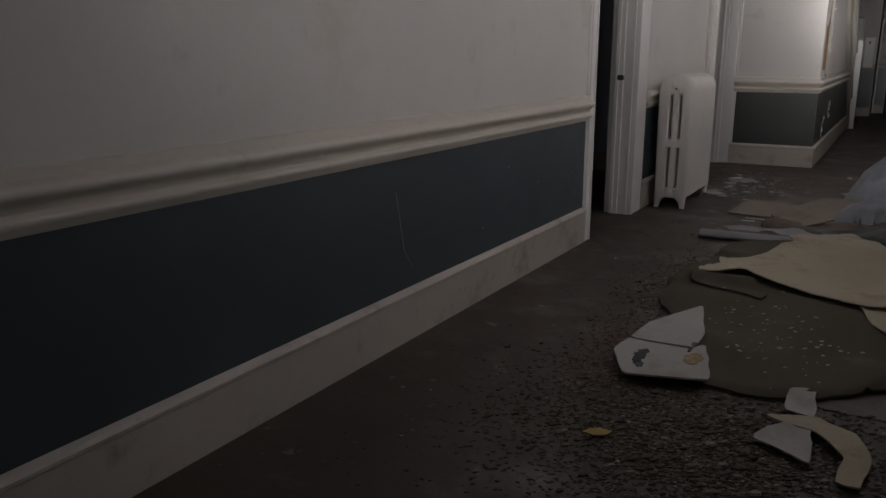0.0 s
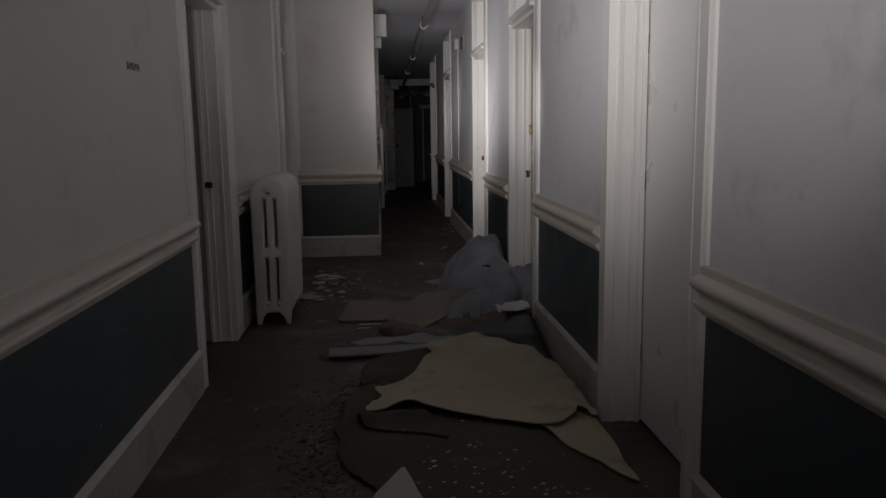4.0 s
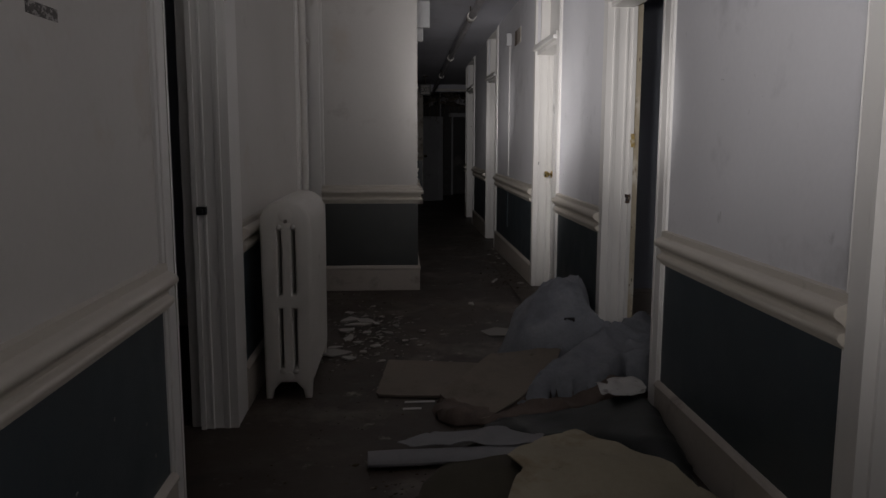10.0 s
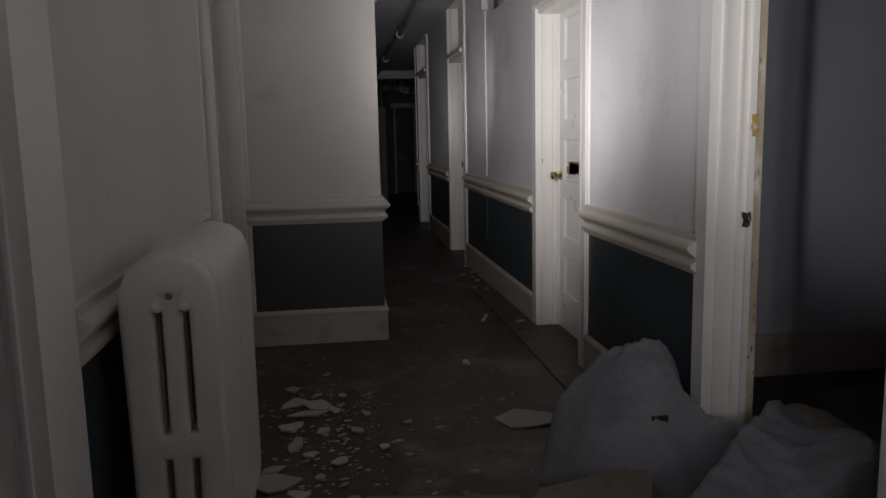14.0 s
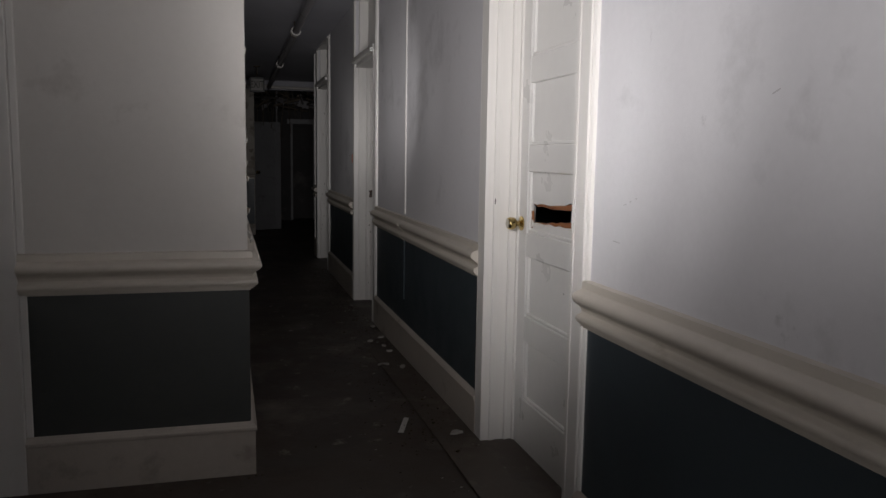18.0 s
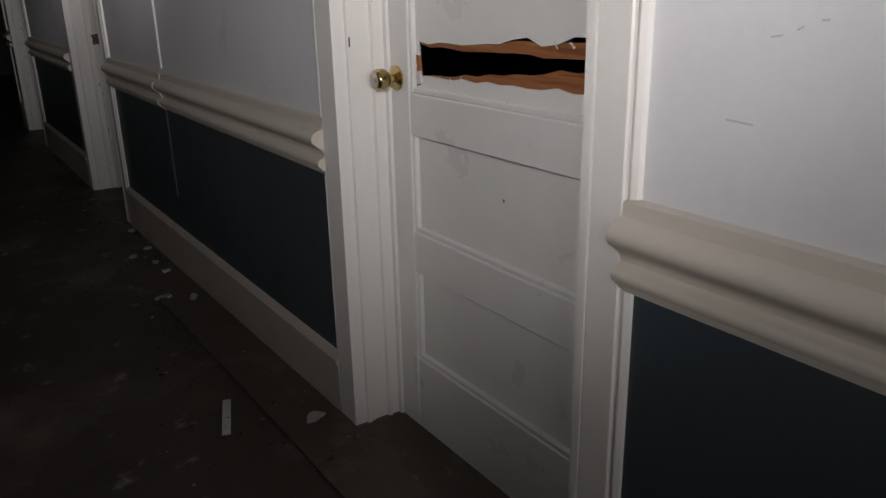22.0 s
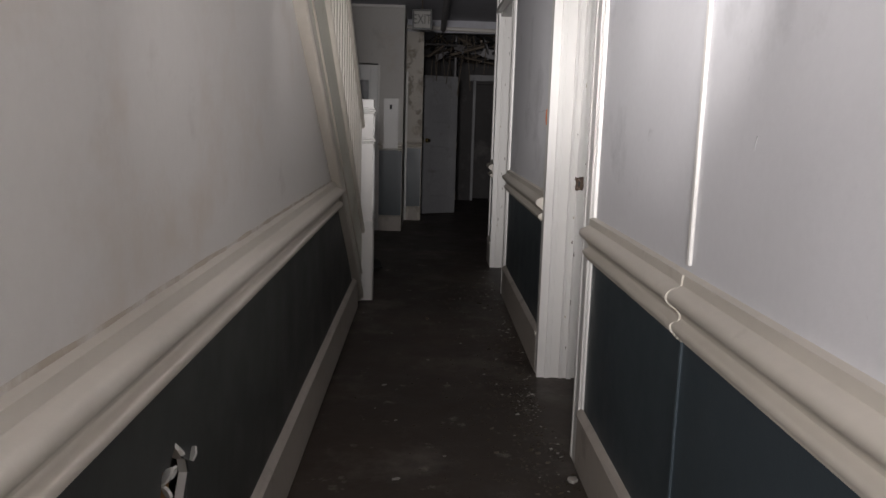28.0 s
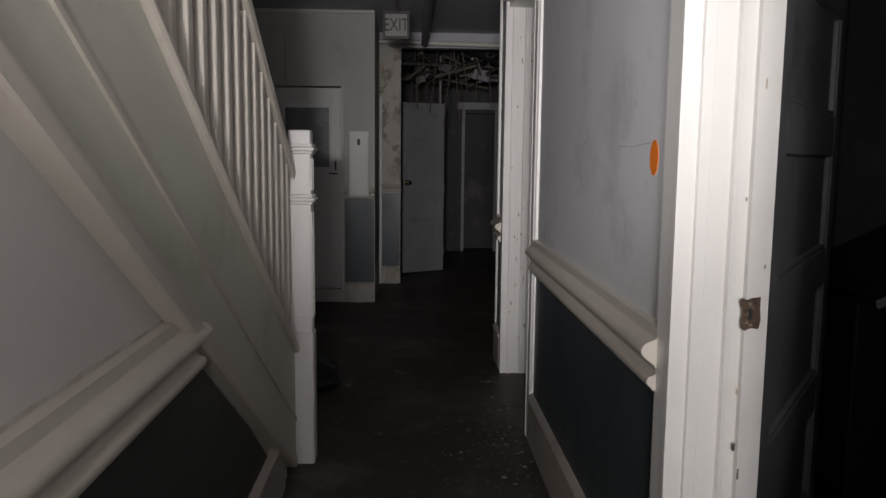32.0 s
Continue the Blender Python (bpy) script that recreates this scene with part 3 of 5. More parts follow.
prism(bm, [(TOP_Y, string_low(TOP_Y) + .19), (13.725, string_low(13.725) + .19), (13.725, string_low(13.725) + .205), (TOP_Y, string_low(TOP_Y) + .205)], "x", -.785, -.775)
part("string_fillet", bm, M_RAIL, stair)
bm = bmesh.new()
prism(bm, [(TOP_Y, string_high(TOP_Y)), (13.725, string_high(13.725)), (13.725, string_high(13.725) + .025), (TOP_Y, string_high(TOP_Y) + .025)], "x", -.85, -.762)
part("string_cap", bm, M_RAIL, stair, bevel=.006)
for k in range(15):
    y1 = 13.70 - k * .28
    z = .175 * (k + 1)
    part("tread", boxes((-1.83, -.839, y1 - .30, y1 + .02, z - .03, z)), M_OLDWOOD, stair, bevel=.005)
    part("riser", boxes((-1.83, -.839, y1 - .01, y1, z - .182, z - .03)), M_RAIL, stair)
bal = None
for k in range(36):
    y = 13.66 - k * .115
    z0 = string_high(y) + .012
    if bal is None:
        bal = part("baluster", boxes((-.829, -.787, -.019, .019, 0, .735)), M_RAIL, stair, bevel=.003)
        bal.location = (0, y, z0)
    else:
        b2 = bal.copy()
        scene.collection.objects.link(b2)
        b2.location = (0, y, z0)
bm = bmesh.new()
hr = [(-.84, 0), (-.776, 0), (-.77, .02), (-.776, .05), (-.793, .065), (-.823, .065), (-.84, .05), (-.846, .02)]
lo_, hi_ = 13.74, TOP_Y
va = [bm.verts.new((x, lo_, string_high(lo_) + .69 + z)) for x, z in hr]
vb = [bm.verts.new((x, hi_, string_high(hi_) + .69 + z)) for x, z in hr]
bm.faces.new(va), bm.faces.new(vb[::-1])
for i in range(len(hr)):
    bm.faces.new((va[i], va[(i + 1) % len(hr)], vb[(i + 1) % len(hr)], vb[i]))
part("handrail", bm, M_RAIL, stair, "cream painted handrail", smooth=True)
NX, NY = -.757, 13.775
part("newel_post", boxes((NX - .043, NX + .043, NY - .038, NY + .038, .52, 1.325)), M_TRIM, stair, "white square newel post", bevel=.004)
part("newel_base", boxes((NX - .049, NX + .049, NY - .049, NY + .049, -.02, .535)), M_TRIM, stair, bevel=.006)
for z in (1.052, 1.245):
    part("newel_collar", boxes((NX - .060, NX + .060, NY - .060, NY + .060, z, z + .014), (NX - .052, NX + .052, NY - .052, NY + .052, z - .012, z), (NX - .052, NX + .052, NY - .052, NY + .052, z + .014, z + .028)), M_TRIM, stair, bevel=.004)
for z0, z1 in ((.59, 1.01), (1.095, 1.215)):
    part("newel_fillet", boxes((NX - .033, NX - .025, NY - .043, NY - .038, z0, z1), (NX + .025, NX + .033, NY - .043, NY - .038, z0, z1), (NX - .025, NX + .025, NY - .043, NY - .038, z0, z0 + .008), (NX - .025, NX + .025, NY - .043, NY - .038, z1 - .008, z1)), M_TRIM, stair)
    part("newel_fillet", boxes((NX + .043, NX + .047, NY - .033, NY - .025, z0, z1), (NX + .043, NX + .047, NY + .025, NY + .033, z0, z1)), M_TRIM, stair)
wall_hall = tagged(part("wall_hall_west", boxes((-2.02, -1.90, 8.55, 17.50, 0, 4.9)), M_WALL_L), "cream wall beside the stairs", "wall", kind="structure")

# ---- far end ----
# everything past the last doorway is narrower and lower than the passage
HALL = Matrix(((.9, 0, 0, 0), (0, 1, 0, 0), (0, 0, .935, -.064), (0, 0, 0, 1)))


def lower_into_hall(ob):
    for o in (ob, *ob.children_recursive):
        if o.type == "MESH":
            o.data.transform(HALL)


FAR = side(0, 17.50, 1, 0, 0, -1)
wall_north = tagged(part("wall_north", boxes((-4.2, -1.74, 17.50, 17.62, 0, 2.72), (-1.03, -.71, 17.50, 17.62, 0, 2.72), (-1.74, -1.03, 17.50, 17.62, 2.0, 2.72), (-1.74, -1.03, 17.50, 17.62, 0, .12), (-.83, -.71, 17.62, 18.50, 0, 2.72 - .01)), M_WALL_L), "cream wall with a small hall door", "wall", kind="structure")
part("dado_panel", boxes((-1.0, -.715, 0, .004, .19, .985)), M_DADO, wall_north, m=FAR)
part("baseboard", prism(bmesh.new(), [(d, z * .86) for d, z in SKIRT], "x", -1.0, -.71), M_BASE, wall_north, m=FAR)
for x in (-1.02, -.765):
    part("rail_stub", prism(bmesh.new(), [(d, z * .7 + 1.085) for d, z in RAIL], "x", x, x + .055), M_RAIL, wall_north, "sawn-off end of chair rail", m=FAR)
part("switch_board", boxes((-.955, -.765, 0, .012, 1.0, 1.60)), M_TRIM, wall_north, "white board with a missing switch", m=FAR, bevel=.004)
# black block painted in for the dark of the empty switch hole
part("switch_hole", boxes((-.878, -.850, .012, .016, 1.47, 1.525)), M_BLACK, wall_north, m=FAR, bevel=.002)
part("edge_bead", boxes((-1.03, -1.005, 0, .03, 0.12, 2.0)), M_TRIM, wall_north, m=FAR, bevel=.003)
part("wall_pipe", tube(bmesh.new(), (-1.53, .02, 2.0), (-1.53, .02, 2.51), .022), M_PIPEWHITE, wall_north, m=FAR, smooth=True)
part("ceiling_trim", boxes((-4.0, -.71, 0, .02, 2.65, 2.678)), M_TRIM, wall_north, m=FAR, bevel=.003)

lower_into_hall(wall_north)
hall_door = thing("door_3", "white hall door with a large glass pane", "door", kind="structure")
DO = side(0, 17.535, 1, 0, 0, -1)
part("stile", boxes((-1.735, -1.58, 0, .03, .13, 1.985)), M_DOOR, hall_door, m=DO, bevel=.003)
part("stile", boxes((-1.125, -1.035, 0, .03, .13, 1.985)), M_DOOR, hall_door, m=DO, bevel=.003)
part("rail", boxes((-1.58, -1.125, 0, .03, 1.82, 1.985)), M_DOOR, hall_door, m=DO)
part("panel", boxes((-1.58, -1.125, 0, .028, .13, 1.25)), M_DOOR, hall_door, m=DO)
for dims in ((-1.58, -1.125, .028, .042, 1.235, 1.265), (-1.58, -1.125, .028, .042, 1.805, 1.83), (-1.585, -1.56, .028, .042, 1.265, 1.805), (-1.145, -1.12, .028, .042, 1.265, 1.805)):
    part("glazing_bead", boxes(dims), M_DOOR, hall_door, m=DO, bevel=.003)
part("pane", boxes((-1.57, -1.135, .010, .016, 1.25, 1.82)), material("frosted_pane", (0.22, 0.22, 0.23), .25, (), .05, 60), hall_door, "grey frosted glass pane", m=DO)
part("latch", boxes((-1.093, -1.078, .03, .044, 1.235, 1.32), (-1.15, -1.065, .03, .047, 1.20, 1.213)), M_BLACK, hall_door, "black iron latch", m=DO)

lower_into_hall(hall_door)
# broken-down doorway to the wrecked room
NB = side(0, 18.50, 1, 0, 0, -1)
peel = material("peeling_paint", (0.62, 0.58, 0.52), .75, (((0.34, 0.30, 0.25), 4.0, .53, .57), ((0.48, 0.43, 0.36), 6.0, .55, .62)), .5, 30, vary=.12)
wn = tagged(part("wall_wrecked", boxes((-.71, -.475, 18.50, 18.62, 0, 2.50), (.72, .90, 18.50, 18.62, 0, 2.72)), peel), "peeling cream wall beside a wrecked doorway", "wall", kind="structure")
part("dado_panel", boxes((-.68, -.485, 0, .004, .19, .985)), M_DADO, wn, m=NB)
part("chair_rail", prism(bmesh.new(), [(d, z * .8 + 1.10) for d, z in RAIL], "x", -.685, -.47), M_RAIL, wn, m=NB, smooth=True)
part("corner_board", boxes((-.71, -.68, 0, .03, 0, 1.98)), M_TRIM, wn, m=NB, bevel=.003)
part("torn_skirting", prism(bmesh.new(), jag([(-.66, 0), (-.50, 0), (-.54, .17), (-.62, .19)], .04, .012, 9), "y", 0, .02), M_BASE, wn, m=NB)
part("header", boxes((-.71, .72, 18.50, 18.62, 2.50, 2.74)), M_CEIL, wn, "bluish ceiling-painted header")
part("header_pipe", tube(bmesh.new(), (-.71, 18.45, 2.55), (.72, 18.45, 2.525), .026), M_PIPEWHITE, wn, smooth=True)
lower_into_hall(wn)

# ---- doors ----
M_CHROME = material("worn_bright_metal", (0.55, 0.52, 0.45), .22, (), .05, 120, metal=1.0)
# Grey paint; on door_4 and the back casing it stands in for shade.
M_SHADEGREY = material("shade_grey_door_paint", (0.30, 0.30, 0.31), .5, (((0.18, 0.17, 0.16), 4.0, .55, .7),), .1, 60)
def ragged(y0, y1, z, amp, seed, n=14):
    rnd = random.Random(seed)
    return [(y0 + (y1 - y0) * k / n, z + rnd.uniform(-amp, amp)) for k in range(n + 1)]


def panel_door(name, width, height, label, holed=False, knob=True, mat=None):
    """A five-panel door in local axes: along, out of the face, up."""
    mat = mat or M_DOOR
    d = thing(name, label, "door", kind="structure")
    st, t = .10, .04
    zs = [.232, .113, .105, .110, .107, .060]
    ph = (height - sum(zs)) / 5
    for s in (0, width - st):
        part("stile", boxes((s, s + st, -t, 0, 0, height)), mat, d, bevel=.003)
    z = 0
    for k, h in enumerate(zs):
        part("rail", boxes((st, width - st, -t, -.0005, z, z + h)), mat, d, bevel=.003)
        z += h
        if k == 5:
            break
        a, b, lo, hi = st, width - st, z, z + ph
        if holed and k == 2:
            cut0, cut1, lean = lo + .057, lo + .142, -.022
            up = [(p, q + lean * (p - a) / (b - a)) for p, q in ragged(a + .01, b - .02, cut1, .0045, 21)]
            dn = [(p, q + lean * .8 * (p - a) / (b - a)) for p, q in ragged(a + .01, b - .02, cut0, .004, 22)]
            bite = lambda i: .016 * max(0, 1 - ((i - 1.6) / 1.5) ** 2) + .012 * max(0, 1 - ((i - 5.2) / 1.2) ** 2)
            ring = dn + [(p, q + bite(i)) for i, (p, q) in enumerate(up)][::-1]
            part("panel", holed_slab(bmesh.new(), [(a, lo), (b, lo), (b, hi), (a, hi)], [ring], "y", -.022, -.017), mat, d, "white panel torn open")
            top = [(p, q - .006 - .022 * (1 - i / 14) ** .8) for i, (p, q) in enumerate(up)]
            part("torn_core", prism(bmesh.new(), [(p, q + .004) for p, q in up][::-1] + top, "y", -.030, -.023), M_FIBRE, d, "splintered orange wood core")
            bot = [(p, q + .046 * (1 - i / 14) ** 1.3) for i, (p, q) in enumerate(dn)]
            part("torn_core", prism(bmesh.new(), [(a, cut0 - .03), (b, cut0 - .03 + lean), (b, bot[-1][1])] + bot[::-1] + [(a, bot[0][1])], "y", -.032, -.024), M_FIBRE, d, "splintered orange wood core")
            part("torn_stub", prism(bmesh.new(), jag([(b - .030, cut0 - .036), (b - .012, cut0 - .040), (b - .012, cut1 - .050), (b - .024, cut1 - .052)], .012, .003, 61), "y", -.023, -.016), M_FIBRE, d, "splintered wood stub")
            part("torn_stub", prism(bmesh.new(), jag([(b - .040, cut0 - .030), (b - .022, cut0 - .034), (b - .020, cut0 - .004), (b - .034, cut0 - .002)], .008, .003, 62), "y", -.0155, -.010), M_GYPSUM, d, "crumpled white paint flap")
            rr = random.Random(6)
            for i in range(9):
                p = dn[rr.randrange(len(dn))] if i % 2 else up[rr.randrange(4)]
                part("splinter", boxes((-.007, .007, -.0006, .0008, -.0008, .0012)), M_GYPSUM, d, m=pose(p[0], -.014, p[1], rr.uniform(-30, 30), rr.uniform(-70, 70), rr.uniform(-40, 40)))
        else:
            part("panel", boxes((a, b, -.026, -.019, lo, hi)), mat, d)
        for dims in ((a, a + .012, -.019, -.004, lo, hi), (b - .012, b, -.019, -.004, lo, hi), (a + .012, b - .012, -.019, -.004, lo, lo + .014)):
            part("panel_moulding", boxes(dims), mat, d, bevel=.003)
        z += ph
    if knob:
        kb = lathe(bmesh.new(), [(.006, 0), (.031, .001), (.031, .005), (.020, .009), (.011, .013), (.011, .026), (.020, .030), (.0255, .038), (.026, .056), (.0235, .062), (.020, .064)], pose(width - .045, 0, .985, -90, 0, 0))
        part("door_knob", kb, M_BRASS, d, "worn round brass knob", smooth=True)
        part("knob_face", lathe(bmesh.new(), [(.0195, .0641), (.0195, .0665), (.013, .0675), (.006, .070), (.003, .070)], pose(width - .045, 0, .985, -90, 0, 0)), M_CHROME, d, "bright worn knob face", smooth=True)
        part("latch_plate", boxes((width - .001, width + .0015, -.032, -.008, .94, 1.03)), M_BRASS, d)
    for zz in (.22, height / 2, height - .22) if knob else ():
        part("hinge", tube(boxes((-.002, .001, -.034, -.004, zz - .045, zz + .045)), (-.001, .004, zz - .045), (-.001, .004, zz + .045), .005, 8), M_STEEL, d)
    return d


# shut door with the hole; hinges on the near side, knob on the far side
EASTD = Matrix(((0, -1, 0, .335), (1, 0, 0, 7.808), (0, 0, 1, .012), (0, 0, 0, 1)))
d = panel_door("door_2", .853, 1.985, "white five-panel door with a torn hole and brass knob", holed=True)
d.matrix_world = EASTD
part("rot_spot", prism(bmesh.new(), [(.404 + .003 * math.cos(k), .751 + .004 * math.sin(k)) for k in (0, 1, 2, 3.1, 4.2, 5.3)], "y", -.0189, -.0182), M_STEEL, d)

# slab door beside the rags, not quite shut
d = thing("door_1", "plain white slab door not quite shut", "door", kind="structure")
part("leaf", boxes((.0, .885, -.04, 0, 0, 2.03)), M_DOOR, d, bevel=.004)
for zz in (.30, 1.05, 1.62, 1.85):
    part("hinge", boxes((.885, .897, -.02, .002, zz - .04, zz + .04)), M_STEEL, d, bevel=.002)
d.matrix_world = Matrix(((0, -1, 0, .352), (1, 0, 0, 3.025), (0, 0, 1, .012), (0, 0, 0, 1)))

# inward open door past the stairs' foot, standing square to the passage
d = panel_door("door_4", .90, 2.03, "five-panel door swung into a dark room, its shade painted grey", knob=False, mat=M_SHADEGREY)
d.matrix_world = pose(0.915, 12.95, .012, 0, 0, 234)
d = panel_door("door_5", .50, 1.84, "dirty grey panel door hanging open", knob=True, mat=M_SHADEGREY)
d.matrix_world = pose(.042, 19.34, -.052, 0, 0, 207)

# ---- radiator ----
def radiator():
    r = thing("radiator", "cream cast-iron column radiator on short legs", "radiator")
    y0, pitch, n = 5.88, .0575, 14
    X = lambda u: -1.612 + u
    first = None
    slots = [[(X(a), z0), (X(b), z0), (X(b), z1), (X(a), z1)] for a, b in ((.087, .103), (.154, .170)) for z0, z1 in ((.155, .445), (.515, .825))]
    head = [(X(.246), .84), (X(.240), .89), (X(.222), .930), (X(.190), .955), (X(.15), .967), (X(.123), .969), (X(.096), .967), (X(.056), .955), (X(.024), .930), (X(.006), .89), (X(0), .84)]
    for k in range(n):
        ends = k in (0, n - 1)
        if first is None or ends:
            foot = [(X(.01), 0), (X(.042), 0), (X(.052), .045), (X(.085), .080), (X(.161), .080), (X(.194), .045), (X(.204), 0), (X(.236), 0), (X(.246), .12)] if ends else [(X(0), .09), (X(.246), .09)]
            bm = holed_slab(bmesh.new(), foot + head, slots, "y", 0, .0572)
            sharp = [e for e in bm.edges if len(e.link_faces) == 2 and e.calc_face_angle() > .6 and abs(e.verts[0].co.y - e.verts[1].co.y) < .001]
            bmesh.ops.bevel(bm, geom=sharp, offset=.018 if ends else .0035, segments=3, affect="EDGES", profile=.5, clamp_overlap=True)
            s = part("section", bm, M_RAD, r, smooth=True)
            s.location = (0, y0 + k * pitch, 0)
            if not ends:
                first = s
        else:
            s = first.copy()
            scene.collection.objects.link(s)
            s.location = (0, y0 + k * pitch, 0)
    part("plug", lathe(bmesh.new(), [(.011, 0), (.011, .005), (.006, .007), (.006, .011)], pose(-1.484, 5.88, .872, 90, 0, 0)), M_STEEL, r, "dark threaded plug", smooth=True)
    part("boss", lathe(bmesh.new(), [(.024, 0), (.024, .005), (.016, .008)], pose(-1.484, 5.88, .115, 90, 0, 0)), M_RAD, r, smooth=True)
    part("cap", lathe(bmesh.new(), [(.034, 0), (.034, .003), (.030, .006), (.010, .007)], pose(-1.484, 5.8805, .895, 90, 0, 0)), M_RAD, r, smooth=True)
    for u in (.095, .162):
        for z in (.140, .842):
            part("boss", lathe(bmesh.new(), [(.014, 0), (.013, .005), (.008, .009), (.003, .010)], pose(-1.612 + u, 5.8805, z, 90, 0, 0), 12), M_RAD, r, smooth=True)
    r.matrix_world = pose(-.022, 0, 0) @ Matrix.Diagonal((1, 1, 1.024, 1))
    return r


radiator()

# riser pipe behind the radiator
p = thing("riser_pipe", "white painted vertical heating pipe", "pipe")
part("pipe", tube(bmesh.new(), (-1.535, 6.98, 0), (-1.535, 6.98, CEIL), .021), M_PIPEWHITE, p, smooth=True)
part("coupling", tube(bmesh.new(), (-1.535, 6.98, 2.32), (-1.535, 6.98, 2.45), .032), M_PIPEWHITE, p, smooth=True)
part("flange", tube(bmesh.new(), (-1.535, 6.98, CEIL - .015), (-1.535, 6.98, CEIL - .001), .045), M_PIPEWHITE, p, smooth=True)

# sprinkler main under the ceiling
p = thing("sprinkler_pipe", "grey painted sprinkler pipe hung under the ceiling", "pipe")
PX = lambda y: -.235 + .003 * (y - 6.7)
PZ = lambda y: ceiling_at(y) - .12
for y0, y1 in ((-2.9, 10.0), (10.0, 18.4)):
    part("pipe", tube(bmesh.new(), (PX(y0), y0, PZ(y0)), (PX(y1), y1, PZ(y1)), .034), M_PIPE, p, smooth=True)
for y in (3.0, 6.7, 10.0, 13.2, 15.6):
    part("coupling", tube(bmesh.new(), (PX(y), y - .05, PZ(y)), (PX(y), y + .05, PZ(y)), .046), M_PIPEWHITE, p, smooth=True)
    part("hanger", tube(tube(bmesh.new(), (PX(y), y + .12, PZ(y)), (PX(y), y + .12, ceiling_at(y) - .001), .006, 8), (PX(y), y + .105, PZ(y)), (PX(y), y + .135, PZ(y)), .041), M_STEEL, p, smooth=True)
part("branch", tube(bmesh.new(), (PX(6.7), 6.7, PZ(6)), (.204, 6.7, PZ(6) - .02), .018), M_PIPEWHITE, p, smooth=True)
part("elbow", tube(bmesh.new(), (PX(6.5), 6.5, PZ(6) + .03), (PX(6.5), 6.5, CEIL - .001), .022), M_STEEL, p, smooth=True)

# globe lamp
p = thing("ceiling_lamp", "unlit white glass globe on a brass holder", "lamp")
part("holder", lathe(bmesh.new(), [(.035, 0), (.062, -.004), (.062, -.018), (.034, -.030), (.034, -.050), (.042, -.058)], pose(-.703, 6.10, CEIL - .001)), M_BRASS, p, "worn brass gallery", smooth=True)
gl = bmesh.new()
bmesh.ops.create_uvsphere(gl, u_segments=24, v_segments=16, radius=.068, matrix=Matrix.Translation((-.703, 6.10, 2.488)))
part("globe", gl, M_GLASSGLOBE, p, "milky glass globe", smooth=True)

# exit sign
p = thing("exit_sign", "hanging white exit sign with dark letters", "sign")
EX, EY, EZ = -.443, 16.72, 2.20
part("face", boxes((EX - .082, EX + .082, EY - .002, EY, EZ - .080, EZ + .080)), material("yellowed_sign_face", (0.33, 0.315, 0.29), .5, (((0.28, 0.26, 0.22), 9.0, .55, .7),), .05, 60), p, "yellowed sign face")
part("case", boxes((EX - .10, EX + .10, EY, EY + .08, EZ - .10, EZ + .10)), M_PIPE, p, bevel=.004)
part("rod", tube(bmesh.new(), (EX, EY + .04, EZ + .10), (EX, EY + .04, ceiling_at(EY) - .001), .008, 8), M_STEEL, p)
part("canopy", tube(bmesh.new(), (EX, EY + .04, ceiling_at(EY) - .016), (EX, EY + .04, ceiling_at(EY) - .001), .045), M_STEEL, p)
for dims in ((-.10, .10, .080, .10), (-.10, .10, -.10, -.080), (-.10, -.082, -.080, .080), (.082, .10, -.080, .080)):
    part("rim", boxes((EX + dims[0], EX + dims[1], EY - .006, EY, EZ + dims[2], EZ + dims[3])), M_BLACK, p)
tx = bpy.data.curves.new("lettering", "FONT")
tx.body, tx.size, tx.align_x, tx.extrude = "EXIT", .135, "CENTER", .001
tmp = bpy.data.objects.new("lettering", tx)
scene.collection.objects.link(tmp)
me = bpy.data.meshes.new_from_object(tmp.evaluated_get(bpy.context.evaluated_depsgraph_get()))
bpy.data.objects.remove(tmp)
me.materials.clear()
me.materials.append(M_BLACK)
lt = new("lettering", me)
lt.parent = p
lt["label"] = "dark letters reading EXIT"
lt.matrix_world = pose(EX, EY - .003, EZ - .043, 90, 0, 0) @ Matrix.Diagonal((.68, 1.0, 1, 1))

# ---- small fittings on the walls ----
part("conduit", boxes((10.265, 10.283, 0, .008, .91, 2.26)), M_TRIM, wall_east, "white surface conduit", m=EAST, bevel=.002)
part("conduit", boxes((10.265, 10.283, .004, .011, .37, .745)), M_DADO, wall_east, "teal-painted surface conduit", m=EAST, bevel=.002)
part("conduit_bridge", prism(bmesh.new(), [(d + .0035, z + rail_top(10.2)) for d, z in RAIL], "x", 10.262, 10.286), M_RAIL, wall_east, m=EAST, smooth=True)
part("junction_box", boxes((10.19, 10.275, 0, .05, 2.24, 2.36)), M_PLASTIC, wall_east, "small white junction box", m=EAST, bevel=.004)
part("wall_plate", boxes((9.75, 9.93, 0, .006, 2.20, 2.34)), material("brown_plate", (0.16, 0.12, 0.09), .6, (), .1, 60), wall_east, "brown blank plate", m=EAST, bevel=.002)
part("wall_plate", boxes((9.57, 9.745, 0, .010, 2.20, 2.34)), M_BASE, wall_east, m=EAST, bevel=.002)
part("tape_mark", boxes((3.765, 3.91, 0, .002, 1.534, 1.561)), material("old_tape", (0.10, 0.09, 0.085), .7, (((0.35, 0.33, 0.31), 60.0, .5, .55),), .1, 80), wall_west, "strip of torn grey tape", m=WEST_A)
